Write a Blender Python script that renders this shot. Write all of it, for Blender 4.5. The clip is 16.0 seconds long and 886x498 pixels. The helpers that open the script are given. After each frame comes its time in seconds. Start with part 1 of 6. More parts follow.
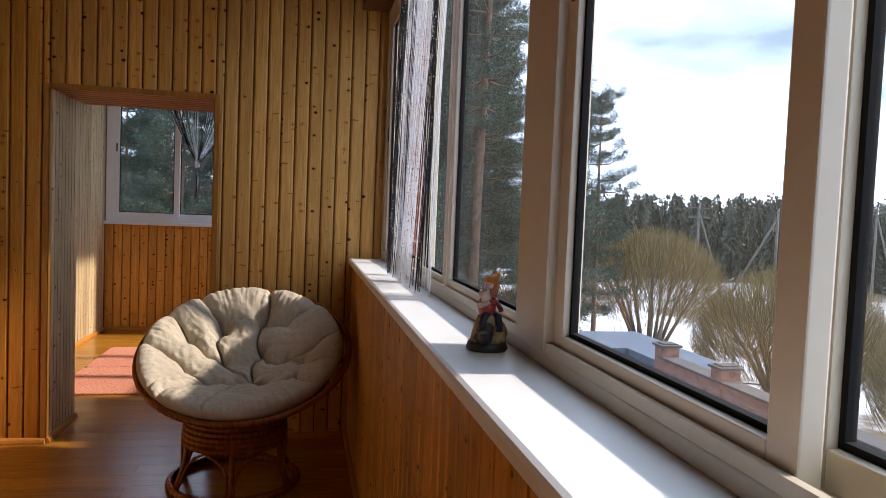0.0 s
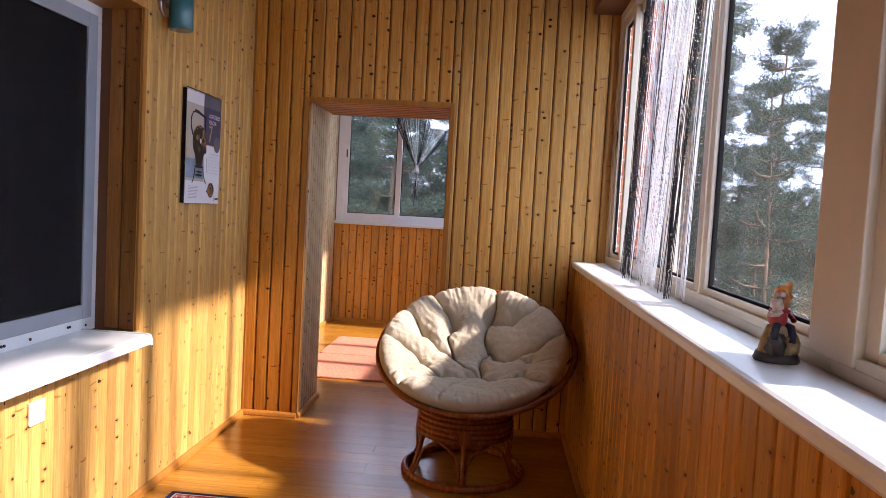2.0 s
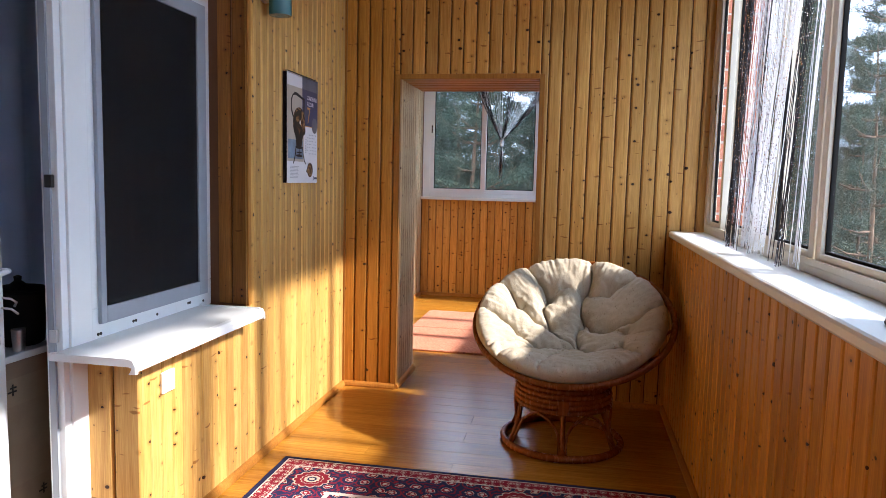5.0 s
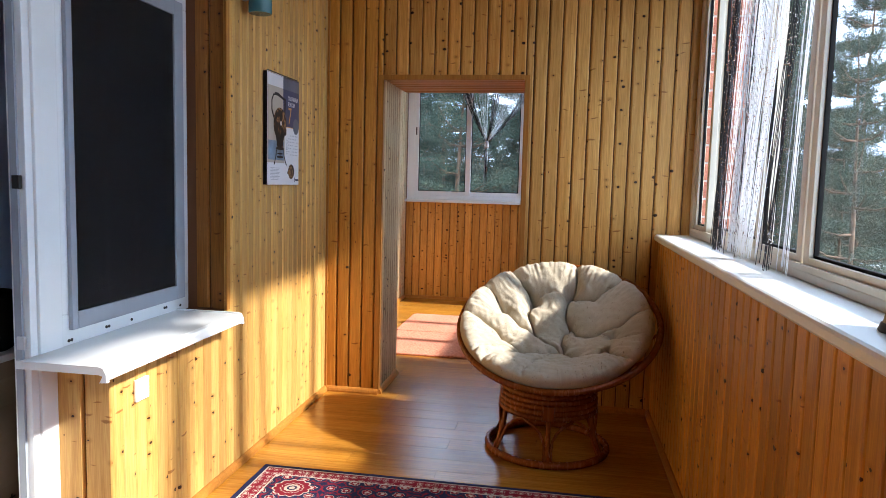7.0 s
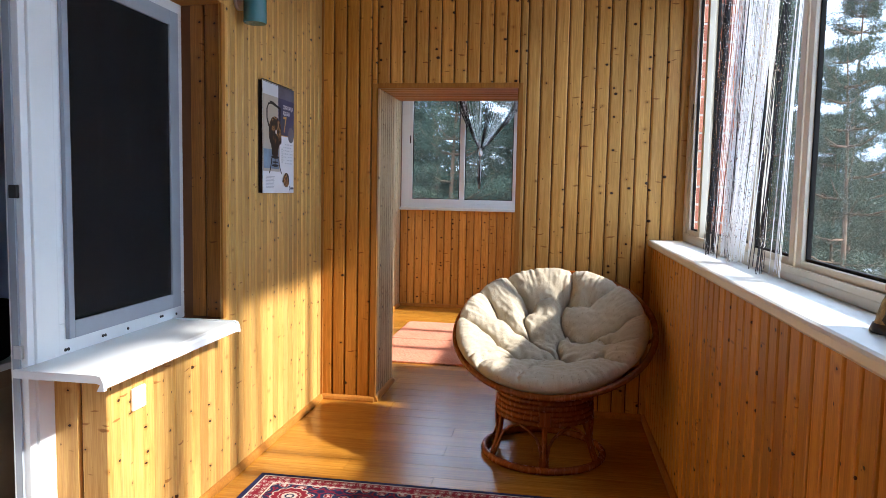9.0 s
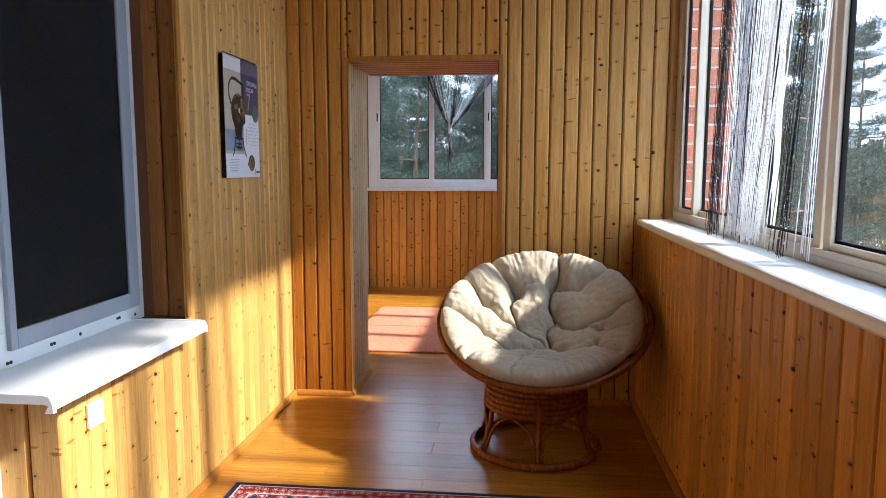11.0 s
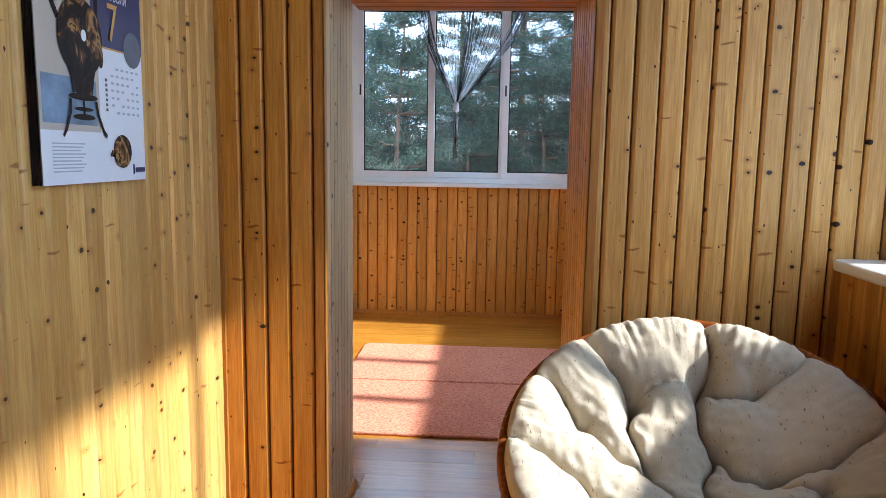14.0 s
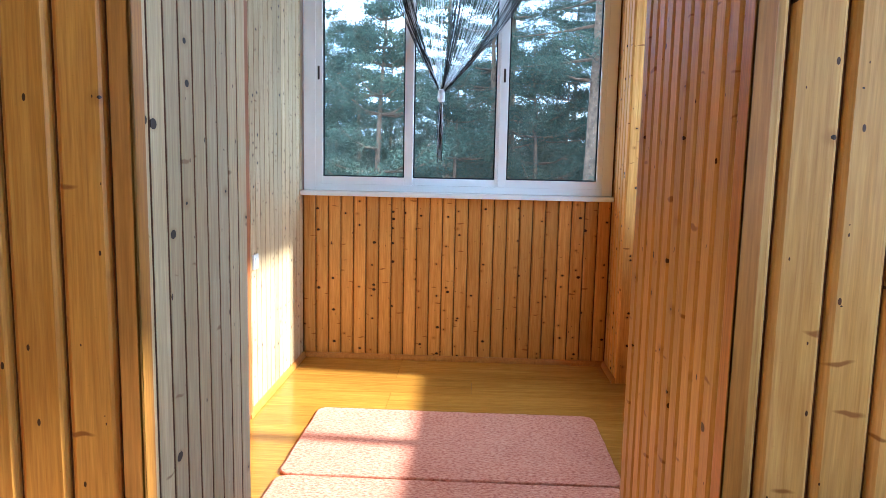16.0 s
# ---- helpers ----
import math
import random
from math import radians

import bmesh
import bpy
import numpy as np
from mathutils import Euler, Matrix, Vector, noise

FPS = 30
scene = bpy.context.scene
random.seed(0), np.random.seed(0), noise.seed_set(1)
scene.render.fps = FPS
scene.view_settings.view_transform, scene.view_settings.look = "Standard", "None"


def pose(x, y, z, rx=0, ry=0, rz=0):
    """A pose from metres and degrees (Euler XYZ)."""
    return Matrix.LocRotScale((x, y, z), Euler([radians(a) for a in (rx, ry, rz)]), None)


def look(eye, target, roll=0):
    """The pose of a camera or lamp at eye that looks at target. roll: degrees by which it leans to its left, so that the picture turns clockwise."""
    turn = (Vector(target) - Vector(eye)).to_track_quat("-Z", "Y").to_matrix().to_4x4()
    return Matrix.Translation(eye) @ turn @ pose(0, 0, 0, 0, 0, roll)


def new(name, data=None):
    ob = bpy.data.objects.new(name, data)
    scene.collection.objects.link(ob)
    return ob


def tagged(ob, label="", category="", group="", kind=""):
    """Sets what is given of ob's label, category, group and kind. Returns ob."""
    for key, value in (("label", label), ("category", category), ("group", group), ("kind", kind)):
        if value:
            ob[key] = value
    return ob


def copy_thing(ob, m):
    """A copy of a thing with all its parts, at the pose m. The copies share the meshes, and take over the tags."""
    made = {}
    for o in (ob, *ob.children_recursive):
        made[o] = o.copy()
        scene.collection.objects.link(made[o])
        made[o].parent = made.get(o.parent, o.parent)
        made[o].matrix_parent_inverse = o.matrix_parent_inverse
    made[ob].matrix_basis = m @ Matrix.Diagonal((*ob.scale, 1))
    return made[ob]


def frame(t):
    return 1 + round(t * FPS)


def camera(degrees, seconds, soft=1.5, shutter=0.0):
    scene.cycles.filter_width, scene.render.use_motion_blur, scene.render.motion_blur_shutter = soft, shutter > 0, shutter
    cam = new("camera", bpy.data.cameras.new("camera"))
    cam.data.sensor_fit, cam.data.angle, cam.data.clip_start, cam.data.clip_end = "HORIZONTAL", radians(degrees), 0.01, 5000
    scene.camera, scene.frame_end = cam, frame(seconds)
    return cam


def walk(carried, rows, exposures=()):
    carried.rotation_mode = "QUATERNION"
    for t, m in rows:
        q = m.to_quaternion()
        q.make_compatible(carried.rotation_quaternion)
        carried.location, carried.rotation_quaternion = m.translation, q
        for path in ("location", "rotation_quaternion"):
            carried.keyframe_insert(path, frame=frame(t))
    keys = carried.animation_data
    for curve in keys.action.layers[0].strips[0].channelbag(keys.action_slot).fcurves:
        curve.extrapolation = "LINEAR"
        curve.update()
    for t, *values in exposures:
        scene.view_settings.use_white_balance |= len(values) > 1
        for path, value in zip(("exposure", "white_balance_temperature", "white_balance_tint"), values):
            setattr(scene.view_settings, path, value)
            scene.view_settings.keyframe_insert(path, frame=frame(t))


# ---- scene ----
cam = camera(64.7, 16.0, 0.8)
EXPOSURES = [(0, 0.54, 6950, 18), (1.0, 1.08, 6950, 25), (2.0, 1.36, 6850, 26), (4.0, 1.42, 6700, 21), (6.5, 1.46, 6450, 12), (10.0, 1.42, 6450, 12), (12.5, 1.56, 6400, 13), (14.0, 1.64, 6000, 9), (15.2, 1.80, 5650, 3), (16.0, 2.12, 5450, 3)]
PATH = [
    (0, (0.466, 0.129, 1.415), (0.861, 2.087, 1.312), 2.3),
    (0.5, (0.429, 0.133, 1.406), (0.66, 2.116, 1.289), 2.7),
    (1, (0.368, 0.115, 1.407), (0.477, 2.108, 1.277), 3.3),
    (1.5, (0.31, 0.108, 1.405), (0.286, 2.104, 1.279), 3.8),
    (2, (0.257, 0.086, 1.405), (0.114, 2.077, 1.287), 3.1),
    (2.5, (0.217, 0.065, 1.4), (0.041, 2.052, 1.254), 2.4),
    (3, (0.184, 0.045, 1.397), (-0.087, 2.018, 1.218), 2.4),
    (3.5, (0.187, 0.037, 1.391), (-0.208, 1.988, 1.197), 3.1),
    (4, (0.202, 0.042, 1.39), (-0.207, 1.99, 1.201), 2.4),
    (4.2, (0.183, 0.036, 1.396), (-0.208, 1.987, 1.192), 1.6),
    (6.5, (0.186, 0.084, 1.398), (-0.147, 2.047, 1.208), 1.7),
    (7, (0.181, 0.1, 1.396), (-0.144, 2.064, 1.205), 1.5),
    (7.5, (0.188, 0.1, 1.399), (-0.14, 2.064, 1.21), 1.5),
    (8, (0.184, 0.101, 1.392), (-0.147, 2.064, 1.203), 1.3),
    (8.5, (0.188, 0.075, 1.392), (-0.136, 2.041, 1.216), 1.4),
    (9, (0.177, 0.083, 1.39), (-0.132, 2.052, 1.223), 1.1),
    (9.5, (0.161, 0.095, 1.392), (-0.121, 2.066, 1.202), 1.0),
    (10, (0.158, 0.106, 1.399), (-0.132, 2.076, 1.211), 0.6),
    (10.2, (0.149, 0.118, 1.387), (-0.124, 2.09, 1.19), 0.4),
    (12.3, (-0.198, 1.008, 1.433), (-0.358, 2.984, 1.168), 0.3),
    (12.5, (-0.221, 1.132, 1.425), (-0.398, 3.105, 1.151), 0.7),
    (13, (-0.248, 1.454, 1.444), (-0.457, 3.434, 1.255), 1.1),
    (13.5, (-0.314, 1.781, 1.421), (-0.455, 3.766, 1.222), 1.9),
    (14, (-0.392, 2.1, 1.435), (-0.515, 4.078, 1.167), 0.9),
    (14.5, (-0.423, 2.41, 1.437), (-0.599, 4.395, 1.258), 0.9),
    (15, (-0.444, 2.743, 1.43), (-0.533, 4.727, 1.19), 1.2),
    (15.5, (-0.46, 3.091, 1.449), (-0.458, 5.071, 1.173), 0.5),
    (16, (-0.442, 3.428, 1.416), (-0.526, 5.41, 1.162), 1.2),
]
walk(cam, [(t, look(eye, target, roll)) for t, eye, target, roll in PATH], EXPOSURES)

# ---- world and sun ----
SUN_DIR = Vector((-1.0, 0.065, -0.737)).normalized()
world = bpy.data.worlds.new("world")
scene.world = world
world.use_nodes = True
wn, wl = world.node_tree.nodes, world.node_tree.links
sky = wn.new("ShaderNodeTexSky")
sky.sky_type = "NISHITA"
sky.sun_disc = False
sky.sun_elevation = math.asin(-SUN_DIR.z)
sky.sun_rotation = math.atan2(-SUN_DIR.x, -SUN_DIR.y)
sky.air_density, sky.dust_density = 1.0, 0.4
w_coord = wn.new("ShaderNodeTexCoord")
w_map = wn.new("ShaderNodeMapping")
w_map.inputs["Scale"].default_value = (1.6, 1.6, 5.0)
w_noise = wn.new("ShaderNodeTexNoise")
w_noise.inputs["Scale"].default_value = 1.3
w_noise.inputs["Detail"].default_value = 6
w_ramp = wn.new("ShaderNodeValToRGB")
w_ramp.color_ramp.elements[0].position, w_ramp.color_ramp.elements[1].position = 0.33, 0.52
w_mix = wn.new("ShaderNodeMix")
w_mix.data_type = "RGBA"
w_mix.inputs["B"].default_value = (9.8, 13.0, 17.6, 1)
wl.new(w_coord.outputs["Generated"], w_map.inputs["Vector"])
wl.new(w_map.outputs["Vector"], w_noise.inputs["Vector"])
wl.new(w_noise.outputs["Fac"], w_ramp.inputs["Fac"])
wl.new(w_ramp.outputs["Color"], w_mix.inputs["Factor"])
wl.new(sky.outputs["Color"], w_mix.inputs["A"])
wl.new(w_mix.outputs["Result"], wn["Background"].inputs["Color"])
wn["Background"].inputs["Strength"].default_value = 0.125

sun_data = bpy.data.lights.new("sun", "SUN")
sun_data.energy, sun_data.angle, sun_data.color = 3.8, radians(2.4), (1.0, 0.97, 0.92)
sun = new("sun", sun_data)
sun.rotation_euler = SUN_DIR.to_track_quat("-Z", "Y").to_euler()

# ---- materials ----


def mat(name, base=(0.8, 0.8, 0.8), rough=0.5, metal=0.0, spec=0.5):
    m = bpy.data.materials.new(name)
    m.use_nodes = True
    b = m.node_tree.nodes["Principled BSDF"]
    b.inputs["Base Color"].default_value = (*base, 1)
    b.inputs["Roughness"].default_value = rough
    b.inputs["Metallic"].default_value = metal
    b.inputs["Specular IOR Level"].default_value = spec
    return m, m.node_tree.nodes, m.node_tree.links, b


def ramp(nodes, stops):
    r = nodes.new("ShaderNodeValToRGB")
    while len(r.color_ramp.elements) < len(stops):
        r.color_ramp.elements.new(0.5)
    for e, (p, c) in zip(r.color_ramp.elements, stops):
        e.position = p
        e.color = (*c, 1) if len(c) == 3 else c
    return r


def mixer(nodes, links, fac, a, b, blend="MIX"):
    x = nodes.new("ShaderNodeMix")
    x.data_type = "RGBA"
    x.blend_type = blend
    for key, v in (("Factor", fac), ("A", a), ("B", b)):
        if isinstance(v, (int, float)):
            x.inputs[key].default_value = v
        elif isinstance(v, tuple):
            x.inputs[key].default_value = (*v, 1)
        else:
            links.new(v, x.inputs[key])
    return x.outputs["Result"]


def bump(nodes, links, bsdf, height, strength, distance=0.002):
    bm_ = nodes.new("ShaderNodeBump")
    bm_.inputs["Strength"].default_value = strength
    bm_.inputs["Distance"].default_value = distance
    links.new(height, bm_.inputs["Height"])
    links.new(bm_.outputs["Normal"], bsdf.inputs["Normal"])


def noise_of(nodes, links, vec, scale, detail=4, rough=0.55, dist=0.0):
    n = nodes.new("ShaderNodeTexNoise")
    n.inputs["Scale"].default_value = scale
    n.inputs["Detail"].default_value = detail
    n.inputs["Roughness"].default_value = rough
    n.inputs["Distortion"].default_value = dist
    links.new(vec, n.inputs["Vector"])
    return n.outputs["Fac"]


def mapped(nodes, links, vec, scale):
    m = nodes.new("ShaderNodeMapping")
    m.inputs["Scale"].default_value = scale
    links.new(vec, m.inputs["Vector"])
    return m.outputs["Vector"]


def board_material(name, light, dark, rough, knots=True, long_axis=2, knot_size=0.150, knot=(0.022, 0.007, 0.002)):
    """Varnished softwood; the grain runs along the piece's own z (or x)."""
    m, n, l, b = mat(name, light, rough)
    tc = n.new("ShaderNodeTexCoord")
    oi = n.new("ShaderNodeObjectInfo")
    sh = n.new("ShaderNodeVectorMath")
    sh.operation = "MULTIPLY_ADD"
    l.new(oi.outputs["Random"], sh.inputs[0])
    sh.inputs[1].default_value = (17.0, 31.0, 53.0)
    l.new(tc.outputs["Object"], sh.inputs[2])
    v = sh.outputs[0]
    s_grain = [26.0, 26.0, 26.0]
    s_grain[long_axis] = 0.9
    g = noise_of(n, l, mapped(n, l, v, tuple(s_grain)), 2.2, 5, 0.6, 0.7)
    s_fine = [120.0, 120.0, 120.0]
    s_fine[long_axis] = 5.0
    fine = noise_of(n, l, mapped(n, l, v, tuple(s_fine)), 2.0, 3)
    r = ramp(n, [(0.28, dark), (0.52, tuple((a + c) / 2 for a, c in zip(light, dark))), (0.72, light)])
    l.new(g, r.inputs["Fac"])
    col = mixer(n, l, 0.5, r.outputs["Color"], fine, "OVERLAY")
    tone = n.new("ShaderNodeMapRange")
    tone.inputs["To Min"].default_value, tone.inputs["To Max"].default_value = 0.80, 1.12
    l.new(oi.outputs["Random"], tone.inputs["Value"])
    broad = noise_of(n, l, mapped(n, l, v, tuple(3.0 if k != long_axis else 1.1 for k in range(3))), 1.0, 3)
    bt = ramp(n, [(0.3, (0.88, 0.83, 0.75)), (0.65, (1.04, 1.04, 1.04))])
    l.new(broad, bt.inputs["Fac"])
    col = mixer(n, l, 1.0, col, bt.outputs["Color"], "MULTIPLY")
    comb = n.new("ShaderNodeCombineColor")
    for k in ("Red", "Green", "Blue"):
        l.new(tone.outputs["Result"], comb.inputs[k])
    col = mixer(n, l, 1.0, col, comb.outputs["Color"], "MULTIPLY")
    if knots:
        sx = n.new("ShaderNodeSeparateXYZ")
        l.new(v, sx.inputs[0])
        cx = n.new("ShaderNodeCombineXYZ")
        l.new(sx.outputs[0], cx.inputs[0])
        l.new(sx.outputs[long_axis], cx.inputs[1])
        vo = n.new("ShaderNodeTexVoronoi")
        vo.voronoi_dimensions = "2D"
        vo.inputs["Scale"].default_value = 1.0
        l.new(mapped(n, l, cx.outputs[0], (10.5, 14.0, 1.0)), vo.inputs["Vector"])
        sep = n.new("ShaderNodeSeparateColor")
        l.new(vo.outputs["Color"], sep.inputs["Color"])
        size = n.new("ShaderNodeMapRange")
        size.inputs["From Min"].default_value, size.inputs["From Max"].default_value = 0.32, 1.0
        size.inputs["To Min"].default_value, size.inputs["To Max"].default_value = 0.0, knot_size
        pw = n.new("ShaderNodeMath")
        pw.operation = "POWER"
        pw.inputs[1].default_value = 1.6
        l.new(sep.outputs["Red"], pw.inputs[0])
        l.new(pw.outputs[0], size.inputs["Value"])
        wob = n.new("ShaderNodeMath")
        wob.operation = "MULTIPLY_ADD"
        l.new(noise_of(n, l, v, 60.0, 2), wob.inputs[0])
        wob.inputs[1].default_value = 0.05
        l.new(vo.outputs["Distance"], wob.inputs[2])
        core = n.new("ShaderNodeMath")
        core.operation = "LESS_THAN"
        l.new(wob.outputs[0], core.inputs[0])
        l.new(size.outputs["Result"], core.inputs[1])
        halo = n.new("ShaderNodeMapRange")
        halo.interpolation_type = "SMOOTHSTEP"
        halo.inputs["From Min"].default_value, halo.inputs["From Max"].default_value = 0.05, 0.24
        halo.inputs["To Min"].default_value, halo.inputs["To Max"].default_value = 0.55, 0.0
        l.new(vo.outputs["Distance"], halo.inputs["Value"])
        gate = n.new("ShaderNodeMath")
        gate.operation = "GREATER_THAN"
        gate.inputs[1].default_value = 0.70
        l.new(sep.outputs["Red"], gate.inputs[0])
        hm = n.new("ShaderNodeMath")
        hm.operation = "MULTIPLY"
        l.new(halo.outputs["Result"], hm.inputs[0])
        l.new(gate.outputs[0], hm.inputs[1])
        col = mixer(n, l, hm.outputs[0], col, tuple(c * f for c, f in zip(dark, (0.62, 0.5, 0.4))))
        # branch marks lying across the board
        vf = n.new("ShaderNodeTexVoronoi")
        vf.voronoi_dimensions = "2D"
        vf.inputs["Scale"].default_value = 1.0
        bent = n.new("ShaderNodeVectorMath")
        bent.operation = "MULTIPLY_ADD"
        nb = n.new("ShaderNodeTexNoise")
        nb.inputs["Scale"].default_value = 14.0
        l.new(v, nb.inputs["Vector"])
        l.new(nb.outputs["Color"], bent.inputs[0])
        bent.inputs[1].default_value = (0.0, 0.035, 0.0)
        l.new(cx.outputs[0], bent.inputs[2])
        l.new(mapped(n, l, bent.outputs[0], (9.0, 46.0, 1.0)), vf.inputs["Vector"])
        sf = n.new("ShaderNodeSeparateColor")
        l.new(vf.outputs["Color"], sf.inputs["Color"])
        fs = n.new("ShaderNodeMapRange")
        fs.inputs["From Min"].default_value, fs.inputs["From Max"].default_value = 0.915, 1.0
        fs.inputs["To Min"].default_value, fs.inputs["To Max"].default_value = 0.0, 0.26
        l.new(sf.outputs["Blue"], fs.inputs["Value"])
        fd = n.new("ShaderNodeMath")
        fd.operation = "SUBTRACT"
        l.new(fs.outputs["Result"], fd.inputs[0])
        l.new(vf.outputs["Distance"], fd.inputs[1])
        fm = n.new("ShaderNodeMapRange")
        fm.inputs["From Min"].default_value, fm.inputs["From Max"].default_value = -0.03, 0.08
        fm.inputs["To Min"].default_value, fm.inputs["To Max"].default_value = 0.0, 0.85
        l.new(fd.outputs[0], fm.inputs["Value"])
        col = mixer(n, l, fm.outputs["Result"], col, tuple(c * f for c, f in zip(dark, (0.48, 0.34, 0.26))))
        col = mixer(n, l, core.outputs[0], col, knot)
        vp = n.new("ShaderNodeTexVoronoi")
        vp.voronoi_dimensions = "2D"
        l.new(mapped(n, l, cx.outputs[0], (17.0, 8.0, 1.0)), vp.inputs["Vector"])
        vp.inputs["Scale"].default_value = 1.0
        sp = n.new("ShaderNodeSeparateColor")
        l.new(vp.outputs["Color"], sp.inputs["Color"])
        sz = n.new("ShaderNodeMath")
        sz.operation = "MULTIPLY_ADD"
        sz.inputs[1].default_value, sz.inputs[2].default_value = 0.10, -0.052
        l.new(sp.outputs["Green"], sz.inputs[0])
        pin = n.new("ShaderNodeMath")
        pin.operation = "LESS_THAN"
        l.new(vp.outputs["Distance"], pin.inputs[0])
        l.new(sz.outputs[0], pin.inputs[1])
        col = mixer(n, l, pin.outputs[0], col, (0.06, 0.02, 0.006))
    l.new(col, b.inputs["Base Color"])
    rr = n.new("ShaderNodeMapRange")
    rr.inputs["To Min"].default_value, rr.inputs["To Max"].default_value = rough - 0.08, rough + 0.1
    l.new(g, rr.inputs["Value"])
    l.new(rr.outputs["Result"], b.inputs["Roughness"])
    b.inputs["Specular IOR Level"].default_value = 0.26
    b.inputs["Coat Weight"].default_value = 0.03
    b.inputs["Coat Roughness"].default_value = 0.2
    bump(n, l, b, fine, 0.12, 0.001)
    return m


PINE = board_material("varnished_pine", (0.71, 0.385, 0.105), (0.52, 0.225, 0.040), 0.40)
# House wall and right reveal: skylight mixed into a lighter, yellower pine.
LIT_PINE = board_material("lit_pine", (0.73, 0.445, 0.150), (0.55, 0.288, 0.070), 0.38, knot_size=0.130, knot=(0.045, 0.016, 0.004))
# Parapet boards: deeper orange, with the shade under the sill put in.
SHADED_AMBER = board_material("shaded_amber_pine", (0.66, 0.333, 0.062), (0.47, 0.19, 0.024), 0.38)
# Boards left of the doorway: weaker, warm bounced light painted into the tint.
SHADED_PINE = board_material("shaded_pine", (0.66, 0.325, 0.064), (0.47, 0.185, 0.024), 0.40)
# End wall right of the doorway: raking window light tinted into the boards.
SIDELIT_PINE = board_material("sidelit_pine", (0.68, 0.395, 0.125), (0.49, 0.245, 0.056), 0.38)
# Skylight on the left jamb and room side wall, put into paler boards.
SKYLIT_PINE = board_material("skylit_pine", (0.66, 0.51, 0.315), (0.52, 0.37, 0.19), 0.45)
TRIM = board_material("pine_trim", (0.52, 0.235, 0.05), (0.40, 0.155, 0.026), 0.38, knots=False)
FLOORWOOD = board_material("floor_planks", (0.55, 0.268, 0.042), (0.38, 0.155, 0.018), 0.20, knots=False, long_axis=0)
# Darker boards for the side of the house window recess.
DARKPINE = board_material("darker_pine", (0.44, 0.185, 0.038), (0.28, 0.100, 0.016), 0.42)
for nd in FLOORWOOD.node_tree.nodes:
    if nd.type == "BSDF_PRINCIPLED":
        nd.inputs["Coat Weight"].default_value = 0.0
        nd.inputs["Specular IOR Level"].default_value = 0.36
BACKING, _, _, _ = mat("groove_wood", (0.13, 0.043, 0.010), 0.7)


def speckled(name, base, rough, scale, amount, spec=0.5, bump_s=0.0, metal=0.0):
    m, n, l, b = mat(name, base, rough, metal, spec)
    tc = n.new("ShaderNodeTexCoord")
    f1 = noise_of(n, l, tc.outputs["Object"], scale, 5)
    f2 = noise_of(n, l, tc.outputs["Object"], scale * 9, 3)
    lo = tuple(max(0.0, c * (1 - amount)) for c in base)
    hi = tuple(min(1.0, c * (1 + amount)) for c in base)
    r = ramp(n, [(0.3, lo), (0.7, hi)])
    l.new(f1, r.inputs["Fac"])
    col = mixer(n, l, amount * 0.6, r.outputs["Color"], f2, "OVERLAY")
    l.new(col, b.inputs["Base Color"])
    if bump_s:
        bump(n, l, b, f2, bump_s)
    return m


PVC = speckled("white_pvc", (0.83, 0.86, 0.86), 0.22, 3.0, 0.03)
SILLWHITE = speckled("white_sill", (0.82, 0.83, 0.81), 0.30, 4.0, 0.03)
ALU = speckled("cream_aluminium", (0.60, 0.53, 0.41), 0.36, 5.0, 0.05)
GASKET, _, _, _ = mat("black_rubber", (0.008, 0.008, 0.008), 0.8, spec=0.15)
DARKMETAL, _, _, _ = mat("dark_metal", (0.05, 0.045, 0.04), 0.4, 0.8)
STEEL, _, _, _ = mat("steel", (0.6, 0.6, 0.6), 0.3, 1.0)
PLASTER = speckled("white_plaster", (0.75, 0.74, 0.70), 0.8, 6.0, 0.05)
# The ceiling is out of view; its pine is darkened to weaken bounced fill.
CEILWOOD = board_material("dim_ceiling_pine", (0.21, 0.095, 0.028), (0.14, 0.058, 0.015), 0.45, knots=False)

GLASS, gn, gl, gb = mat("window_glass")
gn.remove(gb)
g_tr, g_gl, g_mx, g_fr = (gn.new("ShaderNodeBsdfTransparent"), gn.new("ShaderNodeBsdfGlossy"),
                          gn.new("ShaderNodeMixShader"), gn.new("ShaderNodeLayerWeight"))
g_tr.inputs["Color"].default_value = (0.96, 0.975, 0.97, 1)
g_gl.inputs["Roughness"].default_value = 0.02
g_pw = gn.new("ShaderNodeMath")
g_pw.operation = "POWER"
g_pw.inputs[1].default_value = 5.0
g_ad = gn.new("ShaderNodeMath")
g_ad.operation = "MULTIPLY_ADD"
g_ad.inputs[1].default_value, g_ad.inputs[2].default_value = 0.6, 0.03
gl.new(g_fr.outputs["Facing"], g_pw.inputs[0])
gl.new(g_pw.outputs[0], g_ad.inputs[0])
gl.new(g_ad.outputs[0], g_mx.inputs[0])
g_fr.inputs["Blend"].default_value = 0.5
gl.new(g_tr.outputs[0], g_mx.inputs[1])
gl.new(g_gl.outputs[0], g_mx.inputs[2])
gl.new(g_mx.outputs[0], gn["Material Output"].inputs["Surface"])

# outdoor panes carry a thin film of dust that the sun lights up
DUSTY, dn, dl, db = mat("dusty_glass")
dn.remove(db)
d_tr, d_gl, d_tl, d_m1, d_m2 = (dn.new("ShaderNodeBsdfTransparent"), dn.new("ShaderNodeBsdfGlossy"), dn.new("ShaderNodeBsdfTranslucent"),
                                dn.new("ShaderNodeMixShader"), dn.new("ShaderNodeMixShader"))
d_tr.inputs["Color"].default_value = (0.97, 0.98, 0.975, 1)
